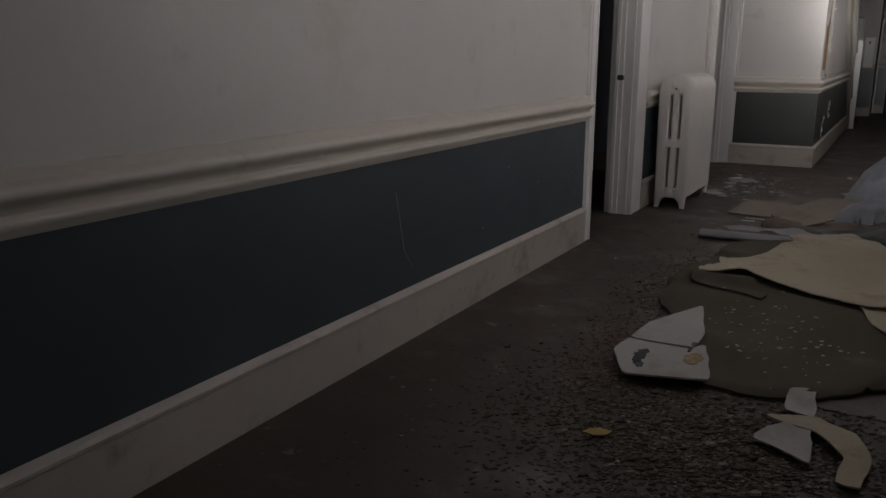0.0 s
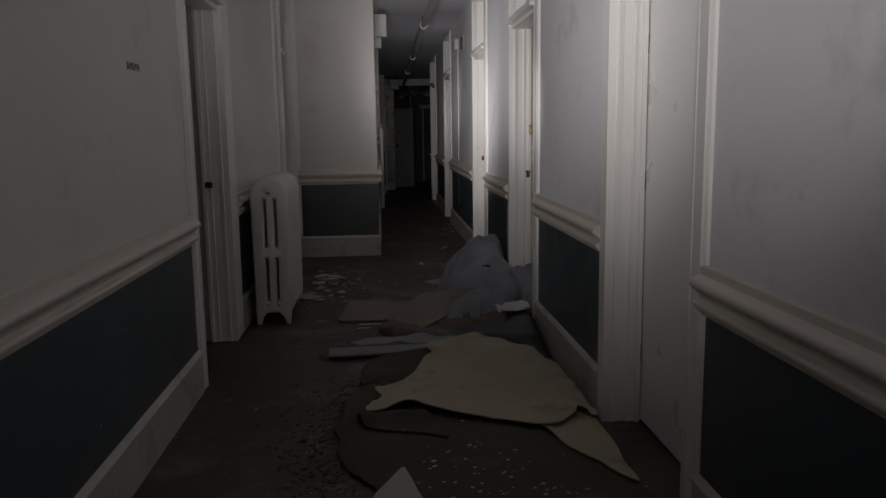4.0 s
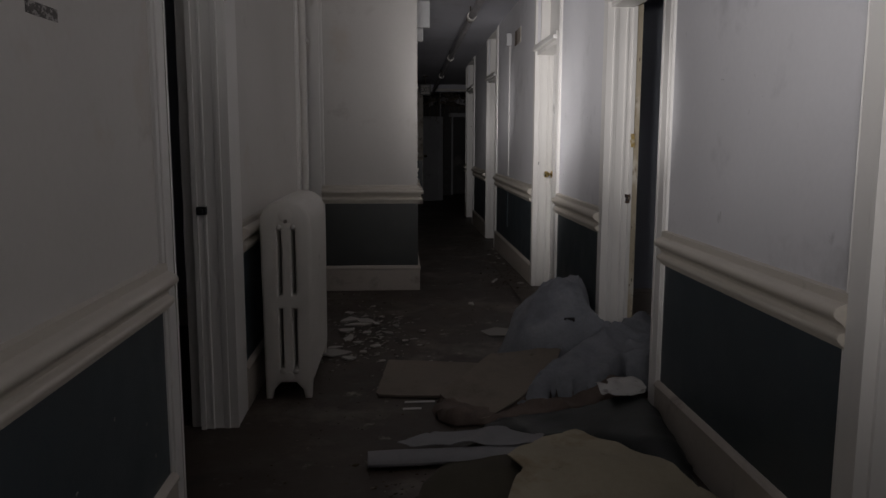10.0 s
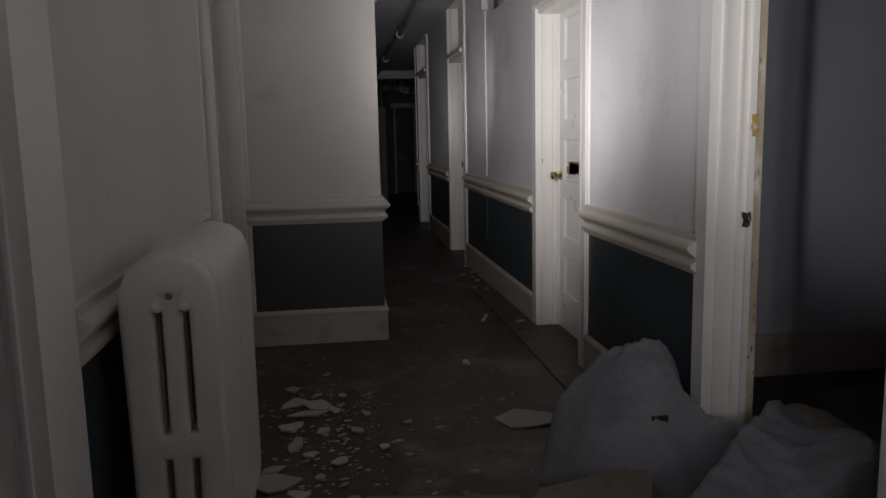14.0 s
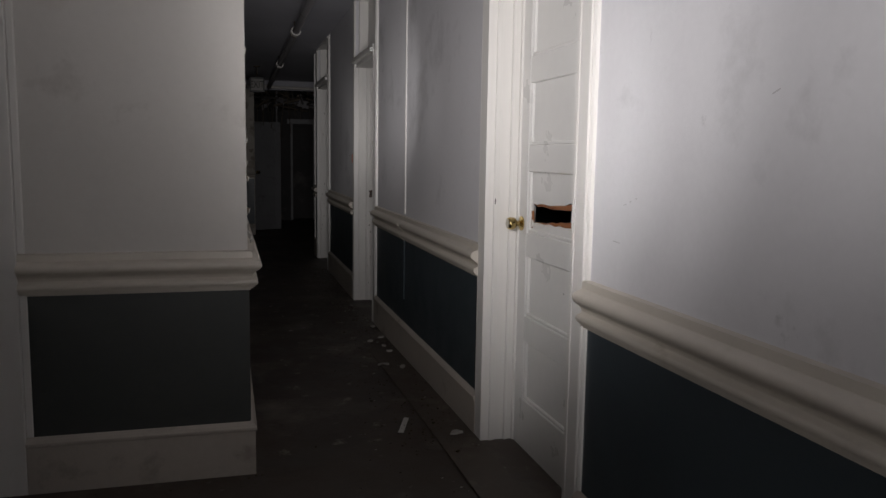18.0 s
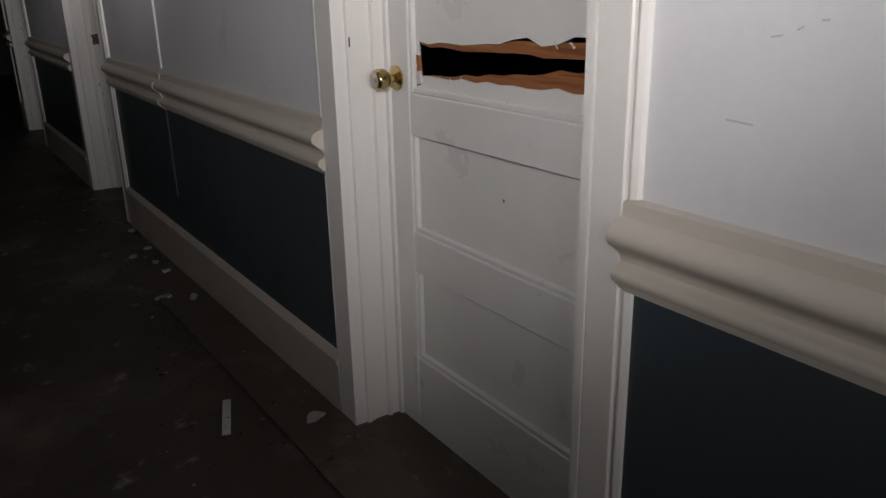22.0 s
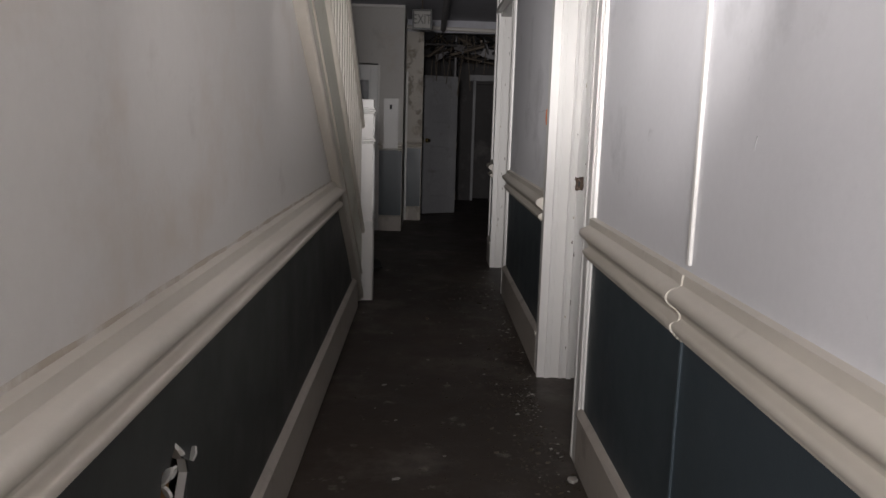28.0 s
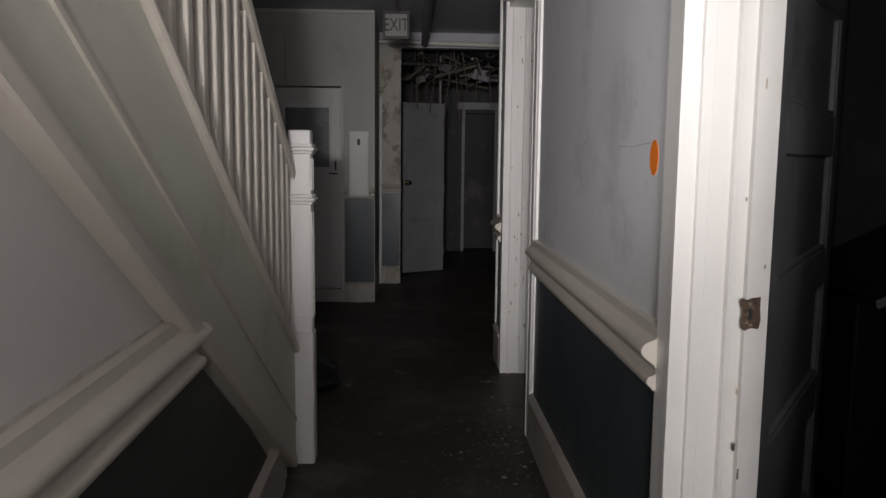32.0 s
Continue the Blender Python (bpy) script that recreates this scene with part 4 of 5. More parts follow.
part("orange_mark", prism(bmesh.new(), [(12.415 + .030 * math.cos(a), 1.235 + .040 * math.sin(a)) for a in (0, .6, 1.2, 1.8, 2.5, 3.1, 3.8, 4.4, 5.0, 5.7)], "y", 0, .001), material("orange_marker", (0.95, 0.22, 0.01), .6, (), 0, 50), wall_east, "dab of orange paint", m=EAST)
part("hairline", prism(bmesh.new(), [(12.45, 1.267), (12.59, 1.259), (12.71, 1.262), (12.71, 1.263), (12.59, 1.2605), (12.45, 1.2685)], "y", 0, .0008), M_PIPE, wall_east, "hairline crack", m=EAST)
M_SCUFF = material("grey_scuff", (0.50, 0.49, 0.50), .7, (), 0, 50)
for s_, z_, l_, t_ in ((7.50, 1.15, .02, 10), (7.47, 1.16, .012, 30), (7.44, 1.17, .012, 5), (7.54, 1.04, .05, -3), (6.9, 1.42, .03, 20), (4.9, 1.5, .03, 0), (13.1, 1.28, .04, 12), (10.0, 1.18, .03, 70)):
    part("scuff", boxes((-l_ / 2.4, l_ / 2.4, 0, .0006, -.0014, .0014)), M_SCUFF, wall_east, m=EAST @ pose(s_, 0, z_, 0, t_, 0))
rnd = random.Random(31)
for k in range(7):
    part("chip", prism(bmesh.new(), jag([(-.004, -.006), (.004, -.005), (.003, .006), (-.003, .005)], .004, .0015, 40 + k), "y", 0, .001), M_PLASTER, wall_west, m=WEST_A @ pose(rnd.uniform(3.2, 4.4), .0045, rnd.uniform(.3, .7), 0, rnd.uniform(0, 180), 0))
part("scratch", prism(bmesh.new(), [(2.49, .62), (2.515, .50), (2.54, .38), (2.60, .30), (2.603, .30), (2.544, .38), (2.519, .50), (2.494, .62)], "y", 0, .0008), M_PLASTER, wall_west, "long pale scratch", m=WEST_A @ pose(0, .0045, 0))

latch = tagged(part("door_latch", boxes((-1.822, -1.782, 5.465, 5.50, .962, .997), (-1.812, -1.792, 5.45, 5.50, .969, .989)), M_BLACK, bevel=.003), "black iron latch on a doorway jamb", "latch")
latch = tagged(part("door_latch", boxes((-1.865, -1.82, 8.445, 8.48, .955, .99), (-1.855, -1.835, 8.43, 8.48, .962, .982)), M_BLACK, bevel=.003), "black iron latch on the corner doorway", "latch")
M_RUST = material("rusty_plate", (0.10, 0.062, 0.04), .6, (((0.30, 0.25, 0.20), 50.0, .55, .62), ((0.04, 0.025, 0.02), 30.0, .5, .6)), .3, 120, metal=.3)
M_YELLOWED = material("yellowed_glue", (0.42, 0.30, 0.10), .5, (((0.55, 0.48, 0.36), 40.0, .5, .6),), .2, 80)
for name, x, y, z, w, h, mat, lab in (("strike_plate", .322, 6.398, .960, .028, .050, M_RUST, "rusty strike plate on a bare jamb"), ("hinge_patch", .340, 6.398, 1.28, .020, .075, M_YELLOWED, "yellowed patch where a plate was"),
                                      ("strike_plate", .333, 12.183, .935, .036, .062, M_RUST, "torn-out strike plate in chipped paint")):
    p = tagged(part(name, prism(bmesh.new(), jag([(x - w / 2, z - h / 2), (x + w / 2, z - h / 2), (x + w / 2, z + h / 2), (x - w / 2, z + h / 2)], .012, .005, 50 + int(z * 100)), "y", y - .003, y), mat), lab, "fitting")
    if name == "hinge_patch":
        continue
    # the bolt hole's dark is a black block on the plate
    part("bolt_hole", boxes((x - .004, x + .004, y - .0045, y - .003, z - .012, z + .010)), M_BLACK, p)
for k in range(70):  # flaked paint on the jambs
    jy, jx0, jx1, z0, z1 = ((6.404, .345, .375, .1, 1.9), (12.186, .30, .375, .1, 1.75) if k % 8 != 1 else (12.186, .366, .376, 1.55, 1.86), (15.0, .22, .36, .2, 1.9), (15.015, .22, .36, .2, 1.9))[k % 4]
    part("paint_chip", prism(bmesh.new(), jag([(-.003, -.012), (.003, -.014), (.004, .012), (-.003, .012)], .006, .002, 70 + k), "y", -.0008, 0), M_STEEL if k % 3 else M_OLDWOOD, wall_east,
         m=pose(rnd.uniform(jx0, jx1), jy - .0007, rnd.uniform(z0, z1)) @ Matrix.Diagonal((rnd.uniform(.3, .9), 1, rnd.uniform(.25, 1.1), 1)))
tagged(part("door_catch", boxes((.228, .233, 8.657, 8.665, 1.072, 1.077), (.228, .233, 8.657, 8.665, 1.099, 1.104), (.226, .230, 8.655, 8.658, 1.076, 1.100)), M_BLACK, bevel=.001), "small black wire catch on a door jamb", "catch")
p = thing("wall_lamp", "small white emergency lamp box on the wall", "lamp")
part("case", boxes((-.798, -.66, 9.42, 9.56, 2.30, 2.54)), M_PLASTIC, p, bevel=.008)
part("bracket", boxes((-.798, -.72, 9.46, 9.52, 2.18, 2.30)), M_PLASTIC, p, bevel=.008)

# ---- rags and rubble on the floor ----
def lay(y):
    """From the rags' own plan to the passage."""
    return float(np.interp(y, (1.0, 2.6, 3.5, 4.2, 4.8, 5.5, 6.0, 6.4, 7.0, 7.3, 8.8, 9.8, 11.8, 15.0), (.72, 2.32, 3.27, 4.08, 4.73, 5.49, 6.03, 6.46, 7.11, 7.43, 8.95, 9.96, 11.86, 14.84)))


def inside(p, poly):
    c = False
    for (x0, y0), (x1, y1) in zip(poly, poly[1:] + poly[:1]):
        if (y0 > p[1]) != (y1 > p[1]) and p[0] < (x1 - x0) * (p[1] - y0) / (y1 - y0) + x0:
            c = not c
    return c


def nearest(p, poly):
    best = None
    for a, b in zip(poly, poly[1:] + poly[:1]):
        ax, ay, bx, by = *a, *b
        f = ((p[0] - ax) * (bx - ax) + (p[1] - ay) * (by - ay)) / max(1e-9, (bx - ax) ** 2 + (by - ay) ** 2)
        f = min(1, max(0, f))
        q = (ax + f * (bx - ax), ay + f * (by - ay))
        d = math.dist(p, q)
        if best is None or d < best[0]:
            best = (d, q)
    return best


def sheet(name, label, category, poly, height, mat, thick=.006, cell=.03, torn=.012, seed=1, curl=0.0, droop=0.0, hem=.006):
    """A limp sheet lying on what is under it; height(x, y) is its underside."""
    rim = jag(poly, .06, torn, seed)
    xs, ys = [p[0] for p in rim], [p[1] for p in rim]
    bm, grid = bmesh.new(), {}
    nx, ny = int((max(xs) - min(xs)) / cell) + 2, int((max(ys) - min(ys)) / cell) + 2

    def vert(i, j):
        if (i, j) not in grid:
            p = (min(xs) + (i - .5) * cell, min(ys) + (j - .5) * cell)
            d, q = nearest(p, rim)
            ins = inside(p, rim)
            if not ins or d < cell * .5:
                p, d = q, 0
            lift = curl * max(0, 1 - d / .10) ** 2 * max(0, noise.noise(Vector((p[0] * 5, p[1] * 5, seed))) + .3)
            z = height(*p)
            if droop and d < droop and z > hem:
                z = hem + (z - hem) * math.sqrt(max(0.0, 1 - (1 - d / droop) ** 2))
            grid[i, j] = bm.verts.new((*p, z + lift + thick))
        return grid[i, j]
    for i in range(nx):
        for j in range(ny):
            if inside((min(xs) + i * cell, min(ys) + j * cell), rim):
                vs = [vert(i, j), vert(i + 1, j), vert(i + 1, j + 1), vert(i, j + 1)]
                if len({tuple(v.co) for v in vs}) == 4:
                    bm.faces.new(vs)
    bm.normal_update()
    for v in [v for v in bm.verts if v.is_boundary]:
        d, q = nearest((v.co.x, v.co.y), rim)
        v.co.x, v.co.y = q
    bmesh.ops.remove_doubles(bm, verts=bm.verts, dist=.002)
    for v in bm.verts:
        v.co.z += floor_z(v.co.y)
    ext = bmesh.ops.extrude_face_region(bm, geom=list(bm.faces))
    bmesh.ops.translate(bm, vec=(0, 0, -thick), verts=[g for g in ext["geom"] if isinstance(g, bmesh.types.BMVert)])
    return tagged(part(name, bm, mat, smooth=True), label, category)


def bump(x, y, s, seed):
    return noise.noise(Vector((x * s, y * s, seed)))


def hill(x, y, cx, cy, rx, ry, h):
    return h * math.exp(-((x - cx) / rx) ** 2 - ((y - cy) / ry) ** 2)


def crease(x, y, seed, s=3.0):
    """Sharp-crested folds with wandering crests."""
    wx, wy = x + .10 * bump(x, y, 3, seed + 5), y + .10 * bump(x, y, 3, seed + 9)
    r = 1 - abs(bump(wx + .4 * wy, wy, s, seed)) * 2.4
    q = 1 - abs(bump(wx - .3 * wy, wy * .7, s * 2.1, seed + 3)) * 2.2
    return .070 * max(0, r) ** 2 + .024 * max(0, q) ** 2 + .004 * bump(x, y, 22, seed)


M_OLIVE = material("olive_carpet", (0.066, 0.057, 0.037), .95, (((0.14, 0.12, 0.09), 5.0, .58, .75), ((0.045, 0.038, 0.028), 2.5, .55, .7)), .6, 160, vary=.2)
M_FOAM = material("cream_underlay", (0.38, 0.335, 0.245), .9, (((0.23, 0.17, 0.10), 4.0, .55, .72), ((0.12, 0.10, 0.07), 9.0, .66, .75)), .35, 70, vary=.14)
M_BOARD = material("beige_fibreboard", (0.21, 0.178, 0.143), .85, (((0.14, 0.115, 0.09), 3.0, .5, .75), ((0.10, 0.08, 0.06), 11.0, .64, .76)), .35, 90, vary=.15)
M_BLANKET = material("blue_grey_blanket", (0.27, 0.28, 0.31), .95, (((0.16, 0.165, 0.19), 3.0, .5, .72), ((0.27, 0.275, 0.29), 7.0, .58, .78), ((0.05, 0.05, 0.055), 15.0, .70, .76)), .9, 110, vary=.24)
M_BROWNCLOTH = material("brown_cloth", (0.15, 0.115, 0.095), .95, (((0.09, 0.07, 0.06), 5.0, .55, .7),), .5, 120, vary=.18)
M_BAG = material("black_bag", (0.016, 0.019, 0.018), .5, (), .3, 30, vary=.2)
M_PAPER = material("crumpled_paper", (0.55, 0.54, 0.52), .8, (((0.30, 0.28, 0.27), 22.0, .58, .64),), .3, 60, vary=.08)
M_DRYWALL = material("stained_plasterboard", (0.36, 0.345, 0.325), .85, (((0.26, 0.24, 0.21), 5.0, .5, .7),), .35, 60, vary=.1)
M_LEAF = material("dead_litter", (1.0, 1.0, 1.0), .9, (), .2, 80, vary=.2, by_island=((0.06, 0.047, 0.030), (0.085, 0.064, 0.040), (0.07, 0.058, 0.036), (0.13, 0.105, 0.07), (0.05, 0.04, 0.026), (0.17, 0.14, 0.10), (0.075, 0.06, 0.036), (0.24, 0.21, 0.17)))
M_DIRT = material("brown_floor_dirt", (1.0, 1.0, 1.0), .9, (), .2, 80, vary=.2, by_island=((0.035, 0.026, 0.018), (0.07, 0.05, 0.03), (0.05, 0.042, 0.024), (0.10, 0.08, 0.055), (0.03, 0.022, 0.016), (0.13, 0.11, 0.085), (0.06, 0.05, 0.03)))
M_PINK = material("pink_insulation_crumbs", (1.0, 1.0, 1.0), .95, (), .3, 80, vary=.2, by_island=((0.22, 0.13, 0.10), (0.13, 0.08, 0.06), (0.18, 0.095, 0.075), (0.28, 0.19, 0.15), (0.09, 0.06, 0.045)))
M_ROLL = material("grey_roll_paper", (0.23, 0.225, 0.235), .75, (((0.20, 0.20, 0.21), 8.0, .55, .7),), .15, 60, vary=.1)

def carpet_top(x, y):
    return .014 + .030 * max(0, .5 + bump(x, y, 2.6, 2)) + crease(x, y, 71, 1.6) * .12


def offcut_top(x, y):
    return .022 + .04 * max(0, .5 + bump(x, y, 3.2, 5))


def underlay_low(x, y):
    return max(carpet_top(x, y), offcut_top(x, y) if y > 4.5 else 0) + .010 + .012 * (1 + bump(x, y, 2.4, 8)) + crease(x, y, 75, 1.5) * .14


sheet("carpet", "torn olive carpet lying bunched on the floor", "carpet", [(-.99, 3.88), (-.98, 4.24), (-.86, 4.50), (-.40, 4.62), (.12, 4.55), (.16, 3.73), (.15, 3.12), (.10, 3.02), (-.08, 2.84), (-.24, 2.72), (-.41, 2.66), (-.56, 2.68), (-.66, 2.86), (-.80, 3.30), (-.93, 3.55)],
      lambda x, y: carpet_top(x, y) - .010, M_OLIVE, .010, seed=2, torn=.014, droop=.05)
sheet("carpet", "crumpled olive carpet offcut", "carpet", [(-.90, 4.52), (-.88, 4.86), (-.70, 5.20), (-.42, 5.30), (-.30, 5.0), (-.42, 4.62)],
      lambda x, y: offcut_top(x, y) - .010, M_OLIVE, .010, seed=3, droop=.05)


def fold_back(x, y):
    """The near edge of the carpet doubled over along a wandering line."""
    line = 3.93 + .18 * (x + .86) - .45 * (x + .86) ** 2
    return .034 + .036 * math.exp(-((y - line) / .05) ** 2) + .010 * bump(x, y, 5, 12)


sheet("carpet", "doubled-over olive carpet edge", "carpet", [(-.90, 3.99), (-.86, 3.86), (-.66, 3.78), (-.52, 3.72), (-.50, 3.80), (-.64, 4.02), (-.80, 4.08)], fold_back, M_OLIVE, .012, cell=.02, seed=24, torn=.01)
sheet("underlay", "torn cream foam underlay over the carpet", "underlay", [(-.82, 4.31), (-.68, 4.41), (-.51, 4.79), (-.55, 4.92), (-.38, 5.13), (-.22, 5.17), (.03, 4.86), (.12, 4.56), (.145, 4.05), (.14, 3.79), (.09, 3.97), (.05, 3.86), (-.04, 3.76), (-.12, 3.73), (-.32, 3.87), (-.69, 4.07), (-.87, 3.94), (-.78, 4.17)],
      underlay_low, M_FOAM, .006, seed=4, torn=.010, curl=.022)
sheet("underlay", "cream underlay flap beside the doorway", "underlay", [(-.12, 3.80), (.08, 4.02), (.14, 3.84), (.135, 3.25), (.03, 3.42), (-.06, 3.55)], lambda x, y: carpet_top(x, y) + .004, M_FOAM, .006, seed=5, torn=.006, curl=.012)
sheet("plasterboard", "broken white plasterboard, stained and holed", "plasterboard", [(-.86, 3.10), (-.71, 3.41), (-.63, 3.07), (-.635, 2.915), (-.88, 2.905)], lambda x, y: .046 + .03 * (y - 2.9), M_DRYWALL, .008, cell=.02, seed=6, torn=.004)
board = sheet("plasterboard", "broken white plasterboard piece with a stain and holes painted black", "plasterboard", [(-.88, 2.895), (-.65, 2.89), (-.60, 2.97), (-.56, 2.83), (-.52, 2.65), (-.80, 2.56), (-.90, 2.76)], lambda x, y: .044 + .02 * (y - 2.8), M_DRYWALL, .008, cell=.02, seed=7, torn=.005)
STAIN = material("yellow_water_stain", (0.28, 0.20, 0.10), .9, (((0.36, 0.33, 0.28), 25.0, .5, .65),), .2, 60)
# holes and tear are black slabs, their depth put into the colour; the stain is real
for cx, cy, rx, ry, mat, nm in ((-.790, 2.74, .022, .085, M_BAG, "hole"), (-.640, 2.93, .008, .075, M_BAG, "tear"), (-.610, 2.80, .032, .060, STAIN, "stain"), (-.77, 2.66, .010, .030, M_BAG, "hole")):
    part(nm, prism(bmesh.new(), jag([(cx + rx * math.cos(a), cy + ry * math.sin(a)) for a in (0, .8, 1.6, 2.4, 3.1, 3.9, 4.7, 5.5)], .010, .0085, int(ry * 900)), "z", .044, .0535 + .02 * (cy - 2.8)), mat, board)
for k, (poly, mat) in enumerate((([(-.27, 2.75), (-.19, 2.80), (-.18, 2.57), (-.27, 2.58)], M_DRYWALL), ([(-.33, 2.33), (-.29, 2.43), (-.18, 2.555), (-.16, 2.24)], M_DRYWALL),
                                ([(-.32, 2.50), (-.17, 2.585), (-.06, 2.50), (-.01, 2.36), (-.03, 2.17), (-.09, 2.16), (-.08, 2.32), (-.17, 2.46)], M_FOAM), ([(.04, 2.93), (.14, 2.99), (.15, 2.93), (.06, 2.88)], M_FOAM))):
    sheet("underlay_scrap", "torn grey-white board scrap" if mat is M_DRYWALL else "torn cream underlay scrap", "scrap", poly, lambda x, y: .012 + .004 * k + .01 * bump(x, y, 6, 14 + k), mat, .006, cell=.02, seed=8 + k, torn=.006, curl=.02)
sheet("fibreboard", "flat beige fibreboard sheet on the floor", "board", [(-1.02, 6.49), (-.48, 6.39), (-.61, 6.05), (-.70, 5.84), (-1.08, 5.88)], lambda x, y: .003, M_BOARD, .012, torn=.004, seed=12)


def heap(x, y):
    """A limp blanket heaped on the jamb: a round shoulder, a rolled fold running down into the doorway, a flared front."""
    dx, dy = x - .085, y - 6.60
    d = math.hypot(dx / (.47 if dx < 0 else .64), dy / (.46 if dy > 0 else .42))
    full = 1.05 + .75 / (1 + math.exp((dx + .04) / .06))
    z = .41 * max(0, 1 - min(1, max(0, d - .10) / .90) ** full)
    fold = dy + .75 * dx
    pleat = 1 - abs(math.sin(2.9 * math.atan2(dy, dx) + 3.0 * bump(x, y, 1.6, 27)))
    z += .16 * d * max(0, 1 - d) * pleat ** 1.6
    z += .040 * math.exp(-(fold / .045) ** 2) * max(0, 1 - d) ** .5 / (1 + math.exp(-dx / .02))
    z += .018 * math.sin(9 * (dx + .5 * dy) + 2.5 * bump(x, y, 2.5, 22)) * min(1, d) + .024 * bump(x, y, 6, 23) * min(1, .3 + d) + .013 * abs(bump(x, y, 13, 24)) + .004 * bump(x, y, 34, 25)
    return .012 + max(0, z) + crease(x, y, 21, 2.4) * .46 + crease(x + .3 * y, y, 51, 4.6) * .26 + hill(x, y, .48, 6.15, .22, .25, .12)


sheet("blanket", "crumpled blue-grey blanket heaped by a doorway", "blanket", [(-.40, 6.46), (-.30, 6.72), (-.16, 6.92), (.02, 7.02), (.172, 6.98), (.172, 6.46), (.22, 6.40), (.52, 6.40), (.62, 6.10), (.50, 5.80), (.165, 5.95), (.05, 6.16), (-.08, 6.28), (-.24, 6.32)], heap, M_BLANKET, .010, cell=.016, seed=14, torn=.012, droop=.07)
TEAR = material("dark_frayed_tear", (0.03, 0.028, 0.03), .95, (((0.16, 0.05, 0.04), 60.0, .62, .68),), .3, 80)
# dark slabs set into the whole cloth; the depth of the tears is only colour
for k, (cx, cy, rx, ry) in enumerate(((-.020, 6.352, .010, .005), (.008, 6.345, .022, .005))):
    tagged(part("blanket_tear", prism(bmesh.new(), jag([(cx + rx * math.cos(a), cy + ry * math.sin(a)) for a in (0, .9, 1.8, 2.7, 3.6, 4.5, 5.4)], .008, .006, 400 + k), "z", heap(cx, cy) + floor_z(cy) - .01, heap(cx, cy) + floor_z(cy) + .017), TEAR), "frayed tear in the blanket, its depth painted dark", "tear")
sheet("fibreboard", "bent beige fibreboard leaning on the rags", "board", [(-.60, 5.98), (-.46, 6.24), (-.02, 6.37), (-.12, 6.12), (-.19, 5.97), (-.39, 5.64), (-.56, 5.47), (-.63, 5.48), (-.77, 5.77)], lambda x, y: .030 + .075 * max(0, (y - 5.5) / .75) + .03 * max(0, x + .5) + .012 * math.sin(x * 7 + y * 3), M_BOARD, .008, cell=.02, torn=.005, seed=13)


def swathe(x, y):
    """Long folds running from the passage up into the doorway."""
    along, across = .75 * x + .66 * (y - 5.6), .66 * x - .75 * (y - 5.6)
    rise = .060 + .17 * max(0, min(1, (along + .25) / .75))
    folds = .028 * (1 + math.sin(across * 17 + 2.0 * bump(x, y, 2.2, 41))) + .014 * bump(x, y, 7, 42) + .012 * abs(bump(x, y, 13, 44)) + .004 * bump(x, y, 34, 45)
    return rise + folds + crease(x, y, 43, 2.6) * .36 + crease(x + .3 * y, y, 53, 4.6) * .22


sheet("blanket", "blue-grey blanket tail trailing over boards", "blanket", [(-.42, 5.60), (-.26, 5.80), (-.06, 5.98), (.10, 6.12), (.36, 6.34), (.56, 6.34), (.62, 6.05), (.45, 5.80), (.18, 5.84), (.04, 5.68), (-.21, 5.66)], swathe, M_BLANKET, .008, cell=.016, seed=15, torn=.012, droop=.05, hem=.05)
sheet("cloth", "tan cloth bunched in the doorway", "cloth", [(.22, 6.26), (.36, 6.40), (.62, 6.62), (.80, 6.55), (.78, 6.2), (.60, 5.95), (.36, 6.0)], lambda x, y: .17 + crease(x, y, 47, 1.8) * .4 + .02 * bump(x, y, 6, 48) + hill(x, y, .52, 6.32, .18, .2, .08), material("tan_cloth", (0.25, 0.20, 0.16), .95, (((0.17, 0.13, 0.10), 5.0, .55, .7),), .4, 120, vary=.15), .010, cell=.02, seed=26, torn=.012, droop=.09, hem=.10)
sheet("cloth", "brown cloth rumpled against the wall", "cloth", [(-.78, 5.80), (-.60, 5.62), (-.44, 5.69), (-.17, 5.79), (.09, 5.80), (.178, 5.86), (.178, 5.60), (.05, 5.60), (-.25, 5.52), (-.49, 5.45), (-.71, 5.45), (-.79, 5.58)], lambda x, y: .024 + crease(x, y, 25, 2) * .5 + .012 * bump(x, y, 7, 26) + hill(x, y, .10, 5.72, .25, .12, .09), M_BROWNCLOTH, .008, cell=.018, seed=16, torn=.02, droop=.05)
sheet("plastic_bag", "black plastic sack slumped along the wall", "bag", [(-.64, 5.40), (-.40, 5.52), (-.10, 5.50), (.172, 5.54), (.176, 5.06), (.14, 4.72), (.02, 4.90), (-.20, 5.14), (-.34, 5.10), (-.45, 5.24)], lambda x, y: .016 + hill(x, y, .10, 5.25, .28, .30, .13) + crease(x, y, 27, 2.0) * .4, M_BAG, .006, cell=.02, seed=17, torn=.01, droop=.07)
sheet("paper", "crumpled white printed paper", "paper", [(.02, 5.62), (.16, 5.63), (.168, 5.48), (.12, 5.36), (-.04, 5.34)], lambda x, y: .165 + .03 * bump(x, y, 12, 29), M_PAPER, .002, cell=.014, seed=18, torn=.004)
sheet("paper", "crumpled white printed paper", "paper", [(-.05, 5.58), (.03, 5.60), (.05, 5.44), (-.03, 5.46)], lambda x, y: .150 + .035 * bump(x, y, 14, 39), M_PAPER, .002, cell=.014, seed=38, torn=.006)
